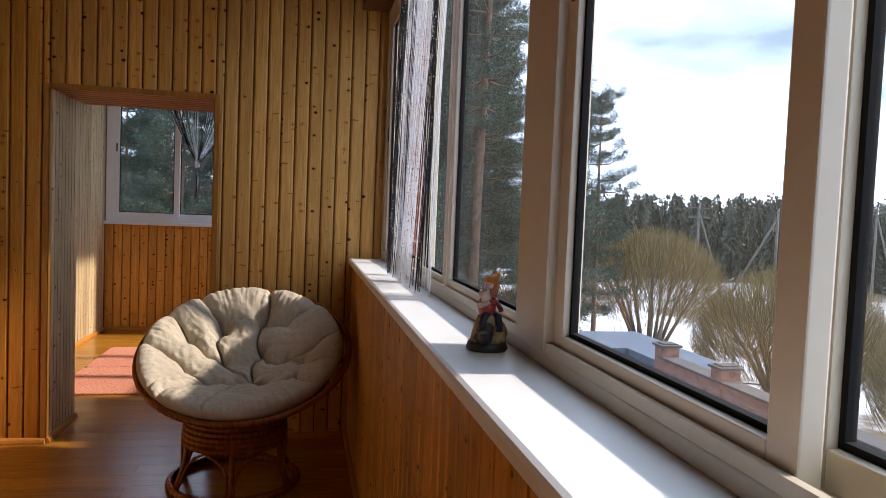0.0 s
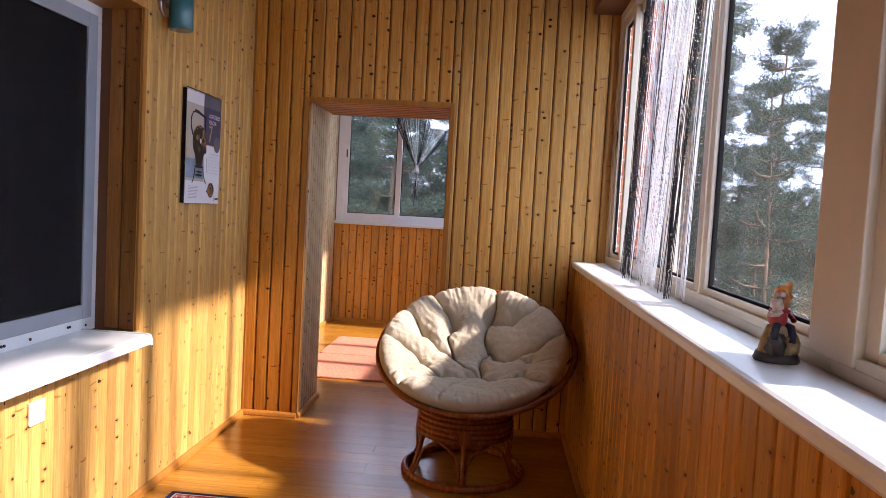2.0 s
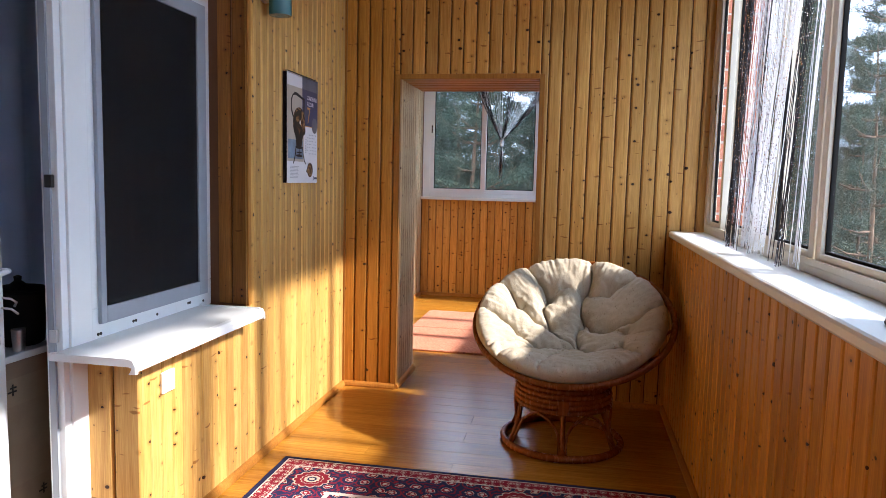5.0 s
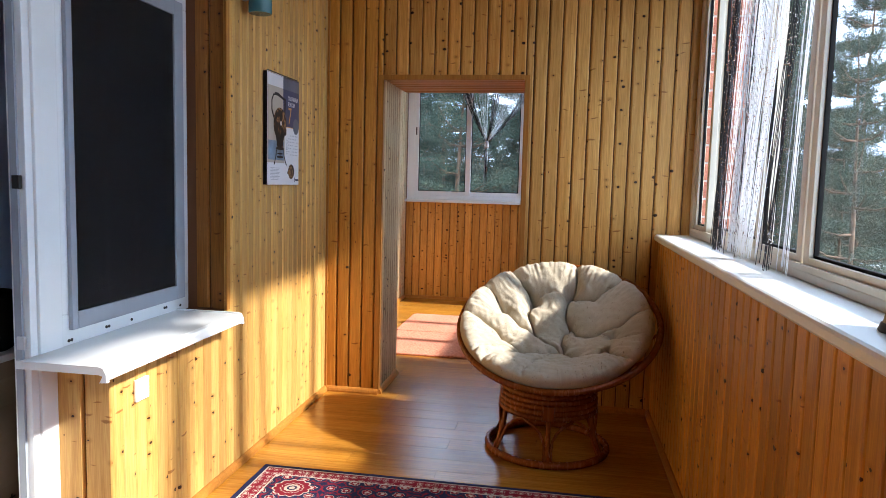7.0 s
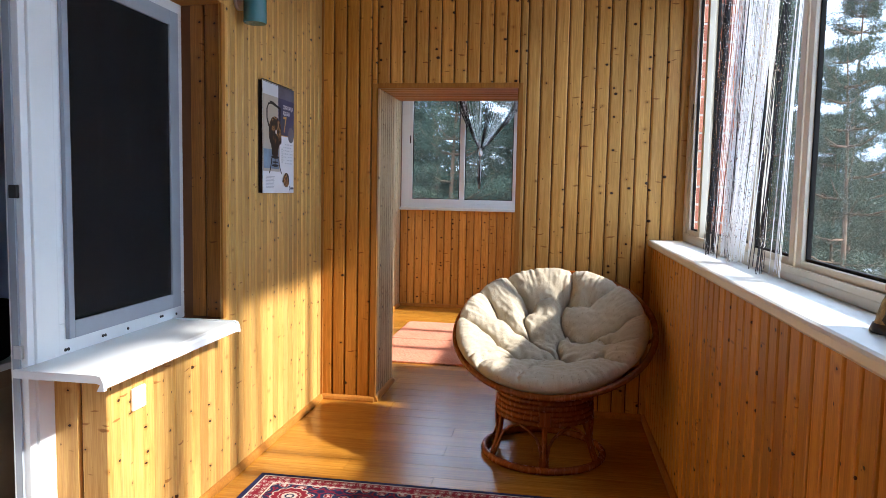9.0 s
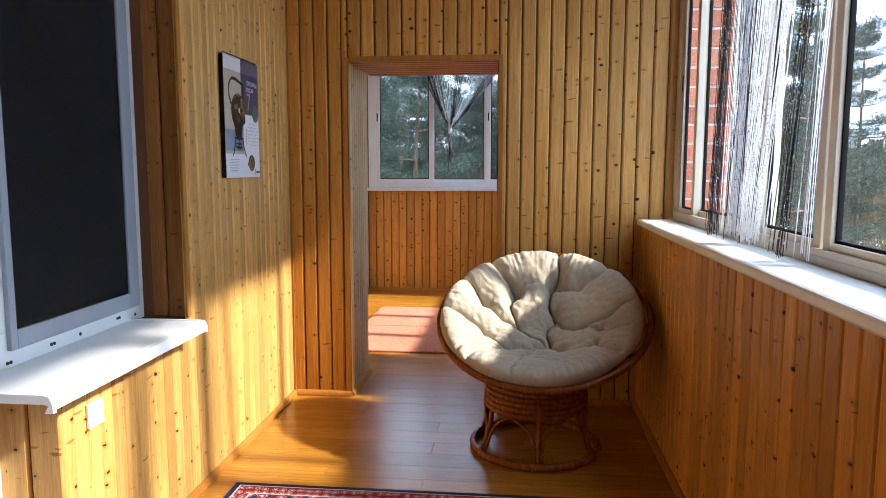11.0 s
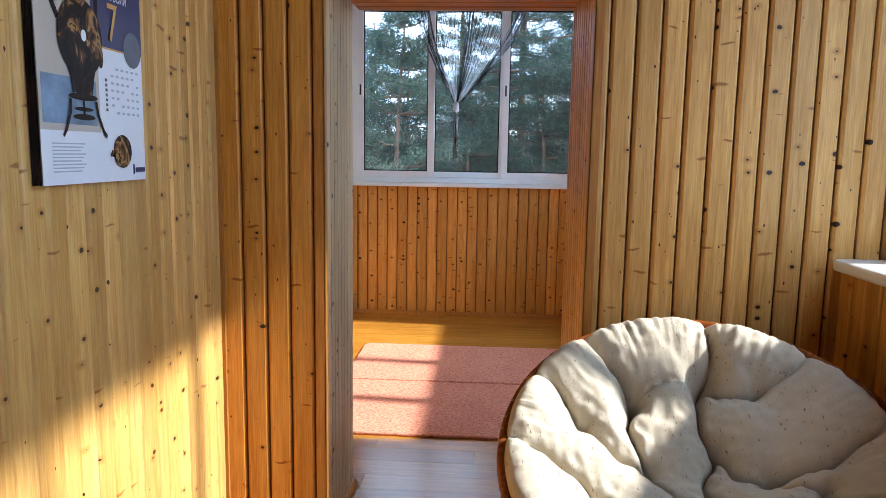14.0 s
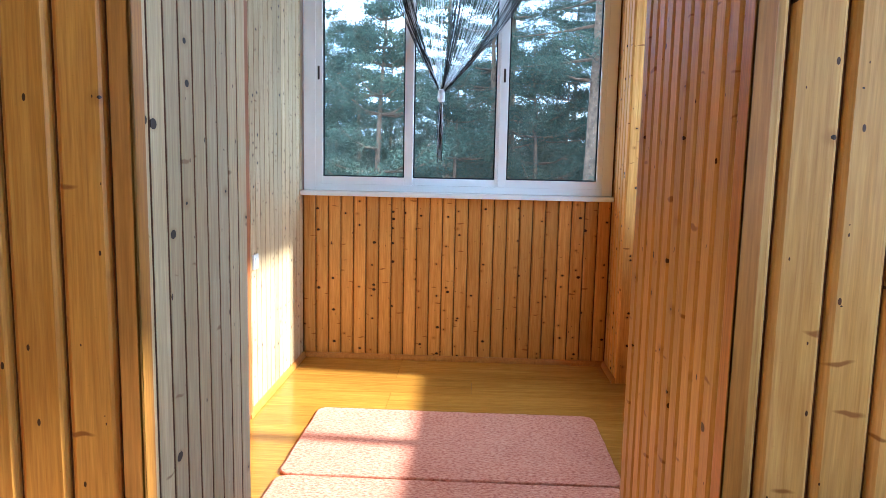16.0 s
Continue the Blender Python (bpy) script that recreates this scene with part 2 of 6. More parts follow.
d_gl.inputs["Roughness"].default_value = 0.02
d_tl.inputs["Color"].default_value = (0.85, 0.80, 0.72, 1)
d_tc = dn.new("ShaderNodeTexCoord")
d_nz = noise_of(dn, dl, mapped(dn, dl, d_tc.outputs["Object"], (9.0, 9.0, 1.6)), 1.0, 4)
d_mr = dn.new("ShaderNodeMapRange")
d_mr.inputs["From Min"].default_value, d_mr.inputs["From Max"].default_value = 0.3, 0.75
d_mr.inputs["To Min"].default_value, d_mr.inputs["To Max"].default_value = 0.003, 0.010
dl.new(d_nz, d_mr.inputs["Value"])
dl.new(d_mr.outputs["Result"], d_m1.inputs[0])
dl.new(d_tr.outputs[0], d_m1.inputs[1])
dl.new(d_tl.outputs[0], d_m1.inputs[2])
d_m2.inputs[0].default_value = 0.035
dl.new(d_m1.outputs[0], d_m2.inputs[1])
dl.new(d_gl.outputs[0], d_m2.inputs[2])
dl.new(d_m2.outputs[0], dn["Material Output"].inputs["Surface"])

# ---- mesh helpers ----


def box(bm, x0, x1, y0, y1, z0, z1, mi=0, bevel=0.0):
    m = Matrix.Translation(((x0 + x1) / 2, (y0 + y1) / 2, (z0 + z1) / 2)) @ Matrix.Diagonal((abs(x1 - x0), abs(y1 - y0), abs(z1 - z0), 1))
    r = bmesh.ops.create_cube(bm, size=1.0, matrix=m)
    faces = {f for v in r["verts"] for f in v.link_faces}
    for f in faces:
        f.material_index = mi
    if bevel:
        edges = list({e for v in r["verts"] for e in v.link_edges})
        bmesh.ops.bevel(bm, geom=edges, offset=bevel, segments=2, affect="EDGES", profile=0.6)


def cyl(bm, p, q, r0, r1=None, seg=12, mi=0, caps=True):
    p, q = Vector(p), Vector(q)
    d = q - p
    m = Matrix.Translation((p + q) / 2) @ d.to_track_quat("Z", "Y").to_matrix().to_4x4()
    res = bmesh.ops.create_cone(bm, cap_ends=caps, segments=seg, radius1=r0, radius2=r0 if r1 is None else r1, depth=d.length, matrix=m)
    for f in {f for v in res["verts"] for f in v.link_faces}:
        f.material_index = mi
        f.smooth = len(f.verts) == 4


def tube(bm, pts, r, seg=8, closed=False, mi=0):
    """A round bar along points."""
    pts = [Vector(p) for p in pts]
    rings = []
    n = len(pts)
    for i, p in enumerate(pts):
        a = pts[(i - 1) % n] if closed or i else pts[0]
        c = pts[(i + 1) % n] if closed or i < n - 1 else pts[-1]
        q = (c - a).normalized().to_track_quat("Z", "Y")
        rad = r[i] if isinstance(r, (list, tuple)) else r
        rings.append([bm.verts.new(p + q @ Vector((rad * math.cos(2 * math.pi * k / seg), rad * math.sin(2 * math.pi * k / seg), 0))) for k in range(seg)])
    for i in range(n if closed else n - 1):
        A, B = rings[i], rings[(i + 1) % n]
        off = 0
        if closed and i == n - 1:
            off = min(range(seg), key=lambda o: sum((A[k].co - B[(k + o) % seg].co).length for k in range(seg)))
        for k in range(seg):
            f = bm.faces.new((A[k], A[(k + 1) % seg], B[(k + 1 + off) % seg], B[(k + off) % seg]))
            f.smooth = True
            f.material_index = mi
    if not closed:
        bm.faces.new(rings[0][::-1]).material_index = mi
        bm.faces.new(rings[-1]).material_index = mi


def lathe(bm, profile, seg=24, mi=0, centre=(0, 0, 0)):
    cx, cy, cz = centre
    rings = []
    for r, z in profile:
        rings.append([bm.verts.new((cx + r * math.cos(2 * math.pi * k / seg), cy + r * math.sin(2 * math.pi * k / seg), cz + z)) for k in range(seg)])
    for A, B in zip(rings, rings[1:]):
        for k in range(seg):
            f = bm.faces.new((A[k], A[(k + 1) % seg], B[(k + 1) % seg], B[k]))
            f.smooth = True
            f.material_index = mi
    bm.faces.new(rings[0][::-1]).material_index = mi
    bm.faces.new(rings[-1]).material_index = mi


def mesh_of(name, bm, *mats):
    bmesh.ops.recalc_face_normals(bm, faces=bm.faces)
    me = bpy.data.meshes.new(name)
    bm.to_mesh(me)
    bm.free()
    for m in mats:
        me.materials.append(m)
    return me


def part(name, bm, material, parent=None, label=""):
    mats = material if isinstance(material, (list, tuple)) else [material]
    ob = new(name, mesh_of(name, bm, *mats))
    if parent:
        ob.parent = parent
    if label:
        ob["label"] = label
    return ob


def thing(name, at=(0, 0, 0), label="", category="", group="", kind="", rz=0.0):
    ob = new(name)
    ob.empty_display_size = 0.1
    ob.matrix_basis = pose(*at, 0, 0, rz)
    return tagged(ob, label, category, group, kind)


def simple(name, boxes, material, label="", category="", kind="structure", bevel=0.0, parent=None):
    bm = bmesh.new()
    for b in boxes:
        box(bm, *b, bevel=bevel)
    ob = part(name, bm, material, parent)
    return tagged(ob, label, category, kind=kind)


# ---- plan ----
LW, PR, FAR = -1.31, 0.77, 4.45          # left boards, parapet boards, end wall boards
CEIL = 2.88
BACKY = -1.6
R2L, R2R, R2F = -1.63, 0.77, 8.25        # second room
DX0, DX1, DTOP, DY1, DYL = -0.948, -0.055, 2.03, 5.13, 4.96
SILLZ = 1.115
WTOP = 2.62
WTOP2 = 2.846
PITCH = 0.088

# ---- structure ----
floor = simple("floor", [(-1.75, 1.05, BACKY - 0.2, FAR + 0.02, -0.2, -0.02), (DX0 - 0.03, DX1 + 0.03, FAR + 0.02, DY1, -0.2, -0.02),
                         (-1.9, DX0 - 0.03, DYL, DY1, -0.2, -0.02), (-1.9, 1.05, DY1, R2F + 0.2, -0.2, -0.02)], BACKING,
               "glossy orange-brown varnished plank floor", "floor")
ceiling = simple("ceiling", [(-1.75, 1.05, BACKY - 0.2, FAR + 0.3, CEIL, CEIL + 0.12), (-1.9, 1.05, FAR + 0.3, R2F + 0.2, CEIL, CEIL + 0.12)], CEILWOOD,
                 "unseen ceiling, pine darkened to cut bounced light", "ceiling")
T = 0.014
wall_end = simple("wall_end", [(LW - 0.35, DX0 - T, FAR + T, DYL - T, 0, CEIL), (DX1 + T, 0.98, FAR + T, DY1 - T, 0, CEIL), (DX0 - T, DX1 + T, FAR + T, DY1 - T, DTOP + T, CEIL)], BACKING,
                  "end wall of vertical varnished pine boards with a doorway", "wall")
wall_left = simple("wall_left", [(LW - 0.30, LW - T, 3.09 + T, FAR + T, 0, CEIL), (LW - 0.21, LW - T, 2.225 + T, 3.09 + T, 0, 0.765), (LW - 0.30, LW - T, 1.40, 3.09 + T, 2.20 + T, CEIL),
                                 (LW - 0.30, LW - T, BACKY, 1.36, 0, CEIL), (LW - 0.30, LW - T, 1.36, 1.40, 2.2, CEIL)], BACKING,
                   "house wall of vertical varnished pine boards", "wall")
wall_parapet = simple("wall_parapet", [(PR + T, 1.0, BACKY, FAR + T, -0.2, 1.075), (PR + T, 1.05, BACKY, FAR + T, WTOP, CEIL), (PR + T, 1.05, BACKY, -0.85, 1.075, WTOP)], BACKING,
                      "low parapet wall of pine boards under the windows", "wall")
# Unseen back wall takes the darker trim wood, again to cut bounce.
wall_back = simple("wall_back", [(LW - 0.3, 1.05, BACKY - 0.12, BACKY, 0, CEIL)], TRIM, "plain pine wall closing the balcony", "wall")
r2_left = simple("wall_room_left", [(R2L - 0.25, R2L - T, DYL, 6.15, 0, CEIL), (R2L - 0.25, R2L - T, 7.02, R2F + T, 0, CEIL), (R2L - 0.25, R2L - T, 6.15, 7.02, 2.12, CEIL)], BACKING,
                 "side wall of varnished pine boards, tinted pale as if skylit", "wall")
r2_far = simple("wall_room_far", [(R2L - 0.25, 1.05, R2F + T, R2F + 0.18, -0.2, 1.15), (R2L - 0.25, 1.05, R2F + T, R2F + 0.18, 2.75, CEIL), (R2L - 0.25, R2L - T + 0.004, R2F + T, R2F + 0.18, 1.15, 2.75), (0.49, 1.05, R2F + T, R2F + 0.18, 1.15, 2.75)], BACKING,
                "orange pine boarding under the far window", "wall")
r2_right = simple("wall_room_right", [(R2R + T, 1.0, DY1, 7.85, -0.2, 1.075), (R2R + T, 1.05, DY1, 7.85, WTOP2, CEIL), (0.5 + T, 1.05, 7.85 + T, R2F + T, 0, CEIL), (R2R + T, 1.05, DY1, DY1 + 0.15, 1.075, WTOP2)], BACKING,
                  "pine boarded wall and corner post beside the window", "wall")
simple("wall_passage_back", [(R2L - 0.25, DX0 - T, DYL - T + 0.004, DYL + 0.012, 0, CEIL), (DX1 + T, 0.95, DY1 - T + 0.004, DY1 + 0.012, 0, CEIL), (DX0 - T, DX1 + T, DY1 - T + 0.004, DY1 + 0.012, DTOP + T, CEIL)], TRIM,
       "pine wall round the passage", "wall")

# ---- boards ----
board_cache = {}


def board_mesh(h, w, mat_):
    key = (round(h, 3), round(w, 4), mat_.name)
    if key not in board_cache:
        g, d, c = (0.0034 if w > 0.08 else 0.0026), T, 0.008
        prof = [(g, -d), (g, -c), (g + 0.003, -0.0045), (g + 0.010, 0.0), (w - g - 0.007, 0.0), (w - g - 0.0025, -0.0030), (w - g, -c), (w - g, -d)]
        pale = mat_ is SKYLIT_PINE
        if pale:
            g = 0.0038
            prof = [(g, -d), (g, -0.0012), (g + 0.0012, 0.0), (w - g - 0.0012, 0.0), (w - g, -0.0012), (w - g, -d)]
        bm = bmesh.new()
        lo = [bm.verts.new((x, -y, 0)) for x, y in prof]
        hi = [bm.verts.new((x, -y, h)) for x, y in prof]
        for i in range(len(prof) - 1):
            f = bm.faces.new((lo[i], lo[i + 1], hi[i + 1], hi[i]))
            if pale and i in (0, len(prof) - 2):
                f.material_index = 1
        bm.faces.new(lo[::-1])
        bm.faces.new(hi)
        board_cache[key] = mesh_of("board", bm, mat_, BACKING)
    return board_cache[key]


def board_run(parent, origin, angle, length, z0, z1, pitch=PITCH, mat_=PINE, skip=None, name="board"):
    """Vertical boards from origin along the direction angle (degrees); faces look to the right-hand side of that run."""
    n = max(1, round(length / pitch))
    w = length / n
    d = Vector((math.cos(radians(angle)), math.sin(radians(angle)), 0))
    for i in range(n):
        spans = [(z0, z1)]
        if skip:
            spans = skip(i * w + w / 2) or spans
        for a, b in spans:
            ob = new(name, board_mesh(b - a, w, mat_))
            ob.matrix_basis = pose(origin[0] + d.x * i * w, origin[1] + d.y * i * w, a, 0, 0, angle)
            ob.parent = parent


def lay_boards():
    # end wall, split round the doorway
    board_run(wall_end, (LW - 0.007, FAR), 0, 0.332, 0, CEIL, 0.083, SHADED_PINE)
    board_run(wall_end, (-0.985, FAR), 0, DX0 + 0.985, 0, CEIL, PITCH, SHADED_PINE)
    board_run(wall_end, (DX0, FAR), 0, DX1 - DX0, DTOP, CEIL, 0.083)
    board_run(wall_end, (DX1, FAR), 0, -0.008 - DX1, 0, CEIL, PITCH, SIDELIT_PINE)
    board_run(wall_end, (-0.008, FAR), 0, 0.9876, 0, CEIL, 0.0823, SIDELIT_PINE)
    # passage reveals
    board_run(wall_end, (DX0, FAR), 90, DYL - FAR + 0.012, 0, DTOP, 0.058, SKYLIT_PINE)
    board_run(wall_end, (DX1, DY1), -90, DY1 - FAR, 0, DTOP, 0.061, LIT_PINE)
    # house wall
    board_run(wall_left, (LW, 3.07), 90, FAR - 3.07, 0, CEIL, 0.073, LIT_PINE)
    board_run(wall_left, (LW, 2.225), 90, 0.845, 0, 0.768, 0.073, LIT_PINE)
    board_run(wall_left, (LW, 1.40), 90, 1.67, 2.20, CEIL)
    board_run(wall_left, (LW, BACKY), 90, 1.36 - BACKY, 0, CEIL)
    board_run(wall_left, (LW - 0.223, 2.225), 0, 0.223, 0, 0.768, 0.111, LIT_PINE)
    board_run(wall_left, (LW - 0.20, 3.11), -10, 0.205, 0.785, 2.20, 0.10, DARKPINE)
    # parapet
    board_run(wall_parapet, (PR, FAR), -90, FAR - BACKY, 0, 1.075, 0.084, SHADED_AMBER)
    # second room
    board_run(r2_far, (R2L, R2F), 0, 0.5 - R2L, 0, 1.155, PITCH)
    board_run(r2_far, (R2L, R2F), 0, 0.5 - R2L, 2.74, CEIL)
    board_run(r2_left, (R2L, 7.02), 90, R2F - 7.02, 0, CEIL, PITCH, SKYLIT_PINE)
    board_run(r2_left, (R2L, DYL), 90, 6.15 - DYL, 0, CEIL)
    board_run(r2_right, (0.5, R2F), -90, R2F - 7.85, 0, CEIL)
    board_run(r2_right, (R2R, 7.85), -90, 7.85 - DY1, 0, 1.075)
    board_run(r2_right, (0.5, 7.85), 0, 0.45, 0, CEIL)
    # passage soffit boards, lying along x
    n = 8
    w = (DY1 - FAR) / n
    for i in range(n):
        ob = new("board", board_mesh(DX1 - DX0, w, TRIM))
        ob.matrix_basis = Matrix.Translation((DX0, FAR + i * w, DTOP)) @ Matrix(((0, 0, 1, 0), (1, 0, 0, 0), (0, 1, 0, 0), (0, 0, 0, 1)))
        ob.parent = wall_end


def lay_floor():
    w = 0.145
    rnd = random.Random(4)
    cache = {}

    def plank(x0, x1, y0, y1):
        key = (round(x1 - x0, 3), round(y1 - y0, 3))
        if key not in cache:
            bm = bmesh.new()
            box(bm, 0.0006, x1 - x0 - 0.0006, 0.0006, y1 - y0 - 0.0006, -0.02, 0.0)
            cache[key] = mesh_of("plank", bm, FLOORWOOD)
        ob = new("plank", cache[key])
        ob.location = (x0, y0, 0)
        ob.parent = floor

    y = BACKY
    while y < R2F - 0.001:
        y1 = min(y + w, R2F)
        if y < FAR:
            x0, x1 = LW - 0.2, PR + 0.03
        elif y < DYL - 0.1:
            x0, x1 = DX0 - 0.01, DX1 + 0.01
        else:
            x0, x1 = R2L - 0.02, R2R + 0.03
        cut = x0 + rnd.choice((0.3, 0.5, 0.7)) * (x1 - x0)
        if x1 - x0 > 1.2:
            plank(x0, cut, y, y1)
            plank(cut, x1, y, y1)
        else:
            plank(x0, x1, y, y1)
        y = y1


lay_floor()
lay_boards()

# baseboards, beads and casings
def strip(name, a, b, w, h, label="narrow varnished pine baseboard", side=1):
    """A quarter-round strip between two floor points."""
    a, b = Vector((*a, 0)), Vector((*b, 0))
    d = (b - a).normalized()
    nrm = Vector((-d.y, d.x, 0)) * side
    prof = [(0, 0), (w, 0), (w, h * 0.3), (w * 0.75, h * 0.7), (w * 0.35, h * 0.95), (0, h)]
    bm = bmesh.new()
    A = [bm.verts.new(a + nrm * x + Vector((0, 0, z))) for x, z in prof]
    B = [bm.verts.new(b + nrm * x + Vector((0, 0, z))) for x, z in prof]
    for i in range(len(prof)):
        j = (i + 1) % len(prof)
        bm.faces.new((A[i], A[j], B[j], B[i]))
    bm.faces.new(A)
    bm.faces.new(B[::-1])
    return tagged(part(name, bm, TRIM), label, "baseboard", kind="structure")


strip("baseboard", (LW, FAR), (DX0, FAR), 0.022, 0.035, side=-1)
strip("baseboard", (DX0, FAR), (DX0, DYL), 0.022, 0.035, side=-1)
strip("baseboard", (DX1, FAR), (0.75, FAR), 0.022, 0.035, side=-1)
strip("baseboard", (LW, 2.225), (LW, FAR), 0.022, 0.035, side=-1)
strip("baseboard", (PR, FAR), (PR, BACKY), 0.022, 0.035, side=-1)
strip("baseboard", (R2L, R2F), (0.5, R2F), 0.022, 0.035, side=-1)
strip("baseboard", (R2L, 7.02), (R2L, R2F), 0.022, 0.035, side=-1)
strip("baseboard", (0.5, R2F), (0.5, 7.85), 0.022, 0.035, side=-1)
strip("baseboard", (R2R, 7.85), (R2R, DY1), 0.022, 0.035, side=-1)

trim_door = thing("trim_doorway", (DX0, FAR, 0), "reddish pine corner beads round the open doorway", "trim", kind="structure")
for bx in ((-0.028, 0.006, -0.006, 0.0, 0, DTOP + 0.024), (0.0, 0.006, -0.006, 0.032, 0, DTOP - 0.0),
           (DX1 - DX0 - 0.006, DX1 - DX0 + 0.026, -0.006, 0.0, 0, DTOP + 0.024), (DX1 - DX0 - 0.006, DX1 - DX0, -0.006, 0.032, 0, DTOP),
           (0.006, DX1 - DX0 - 0.006, -0.008, 0.0, DTOP - 0.006, DTOP + 0.026)):
    b_ = bmesh.new()
    box(b_, *bx, bevel=0.0015)
    part("bead", b_, TRIM, trim_door)
strip_box = simple("trim", [(LW - 0.004, LW + 0.006, 3.062, 3.092, 0.785, 2.20)], TRIM, "pine corner bead of the window recess", "trim", bevel=0.0015)
simple("trim", [(LW, LW + 0.012, FAR - 0.012, FAR, 0.035, CEIL)], TRIM, "thin pine corner strip", "trim")

# ---- windows ----


def sash(parent, M, u0, u1, z0, z1, w, material, bar=0.05, handle=None, thick=0.03):
    """A framed pane in local (u, depth, z); M brings it into the world."""
    bm = bmesh.new()
    box(bm, u0, u0 + bar, w - thick / 2, w + thick / 2, z0, z1, bevel=0.003)
    box(bm, u1 - bar, u1, w - thick / 2, w + thick / 2, z0, z1, bevel=0.003)
    box(bm, u0 + bar, u1 - bar, w - thick / 2, w + thick / 2, z0, z0 + bar, bevel=0.003)
    box(bm, u0 + bar, u1 - bar, w - thick / 2, w + thick / 2, z1 - bar, z1, bevel=0.003)
    bmesh.ops.transform(bm, matrix=M, verts=bm.verts)
    s = part("sash", bm, material, parent)
    a, b, c, d = u0 + bar, u1 - bar, z0 + bar, z1 - bar
    g = 0.009
    bm = bmesh.new()
    for q in ((a, a + g, c, d), (b - g, b, c, d), (a + g, b - g, c, c + g), (a + g, b - g, d - g, d)):
        box(bm, q[0], q[1], w - 0.001, w + 0.013, q[2], q[3])
    bmesh.ops.transform(bm, matrix=M, verts=bm.verts)
    part("gasket", bm, GASKET, s, "black rubber glazing seal")
    bm = bmesh.new()
    box(bm, a + 0.002, b - 0.002, w + 0.007, w + 0.011, c + 0.002, d - 0.002)
    bmesh.ops.transform(bm, matrix=M, verts=bm.verts)
    p = part("pane", bm, DUSTY, s, "clear window glass with a film of dust")
    p.visible_shadow = False
    if handle is not None:
        bm = bmesh.new()
        box(bm, handle - 0.007, handle + 0.007, w - thick / 2 - 0.004, w - thick / 2 + 0.001, z0 + (z1 - z0) * 0.48, z0 + (z1 - z0) * 0.48 + 0.09, bevel=0.002)
        bmesh.ops.transform(bm, matrix=M, verts=bm.verts)
        part("latch", bm, DARKMETAL, s, "small dark recessed latch")
    return s


# right-hand windows of the balcony: u runs along -y, depth along +x
MR = Matrix(((0, 1, 0, 0), (-1, 0, 0, 0), (0, 0, 1, 0), (0, 0, 0, 1)))
window_1 = thing("window_1", (0, 0, 0), "long row of cream aluminium sliding windows above the parapet", "window", kind="structure")
bm = bmesh.new()
XI = 0.945
for ua, ub, dp in ((-4.44, -1.53, 0.10), (-1.53, 0.85, 0.10)):
    box(bm, ua, ub, XI, XI + dp, SILLZ, SILLZ + 0.03, bevel=0.003)
    box(bm, ua, ub, XI, XI + 0.012, SILLZ + 0.03, SILLZ + 0.05)
    box(bm, ua, ub, XI + dp - 0.01, XI + dp, SILLZ + 0.03, SILLZ + 0.05)
    box(bm, ua, ub, XI, XI + dp, WTOP - 0.05, WTOP, bevel=0.003)
box(bm, -4.448, -4.385, XI, XI + 0.055, SILLZ + 0.05, WTOP - 0.05, bevel=0.003)
box(bm, 0.81, 0.85, XI, XI + 0.10, SILLZ + 0.05, WTOP - 0.05, bevel=0.003)
box(bm, -1.625, -1.435, XI - 0.006, XI + 0.07, SILLZ + 0.03, WTOP - 0.05, bevel=0.004)
bmesh.ops.transform(bm, matrix=MR, verts=bm.verts)
part("window_frame", bm, ALU, window_1)
z0, z1 = SILLZ + 0.022, WTOP - 0.045
for y1, y0, hd, dp in ((4.395, 4.04, 4.37, 0.03), (4.11, 3.05, None, 0.062), (3.08, 2.525, None, 0.03), (2.505, 1.622, 1.65, 0.03), (1.438, 0.735, 1.41, 0.03), (0.80, 0.05, None, 0.075), (0.09, -0.80, None, 0.03)):
    sash(window_1, MR, -y1, -y0, z0, z1, XI + dp, ALU, handle=None if hd is None else -hd)


def sill_slab(name, x0, x1, y0, y1, zt, nose, label, material=SILLWHITE):
    """A sill with a rounded front edge towards -x."""
    th = 0.038
    prof = [(x1, 0), (x0 + 0.012, 0), (x0 + 0.004, -0.004), (x0, -0.012), (x0, -th + 0.008), (x0 + 0.006, -th), (x0 + 0.03, -th), (x0 + 0.03, -0.024), (x1, -0.024)]
    bm = bmesh.new()
    A = [bm.verts.new((x, y0, zt + z)) for x, z in prof]
    B = [bm.verts.new((x, y1, zt + z)) for x, z in prof]
    for i in range(len(prof)):
        j = (i + 1) % len(prof)
        bm.faces.new((A[i], A[j], B[j], B[i]))
    bm.faces.new(A)
    bm.faces.new(B[::-1])
    return tagged(part(name, bm, material), label, "window sill", kind="structure")


sill_slab("window_sill", 0.748, XI + 0.05, BACKY, FAR, SILLZ, 0.01, "long white plastic window sill lying on the parapet")
sill_slab("window_sill", 0.748, XI + 0.05, DY1 + 0.15, 7.835, SILLZ, 0.01, "white plastic sill of the side window")

# far window of the second room: u along x, depth along y
window_2 = thing("window_2", (0, 0, 0), "three-pane white sliding window looking on pine trees", "window", kind="structure")
bm = bmesh.new()
F0 = 8.215
box(bm, -1.612, -1.53, F0, F0 + 0.09, 1.19, 2.74, bevel=0.003)
box(bm, 0.42, 0.49, F0, F0 + 0.09, 1.19, 2.74, bevel=0.003)
box(bm, -1.53, 0.42, F0, F0 + 0.09, 1.19, 1.235, bevel=0.003)
box(bm, -1.53, 0.42, F0, F0 + 0.09, 2.69, 2.74, bevel=0.003)
part("window_frame", bm, PVC, window_2)
I4 = Matrix.Identity(4)
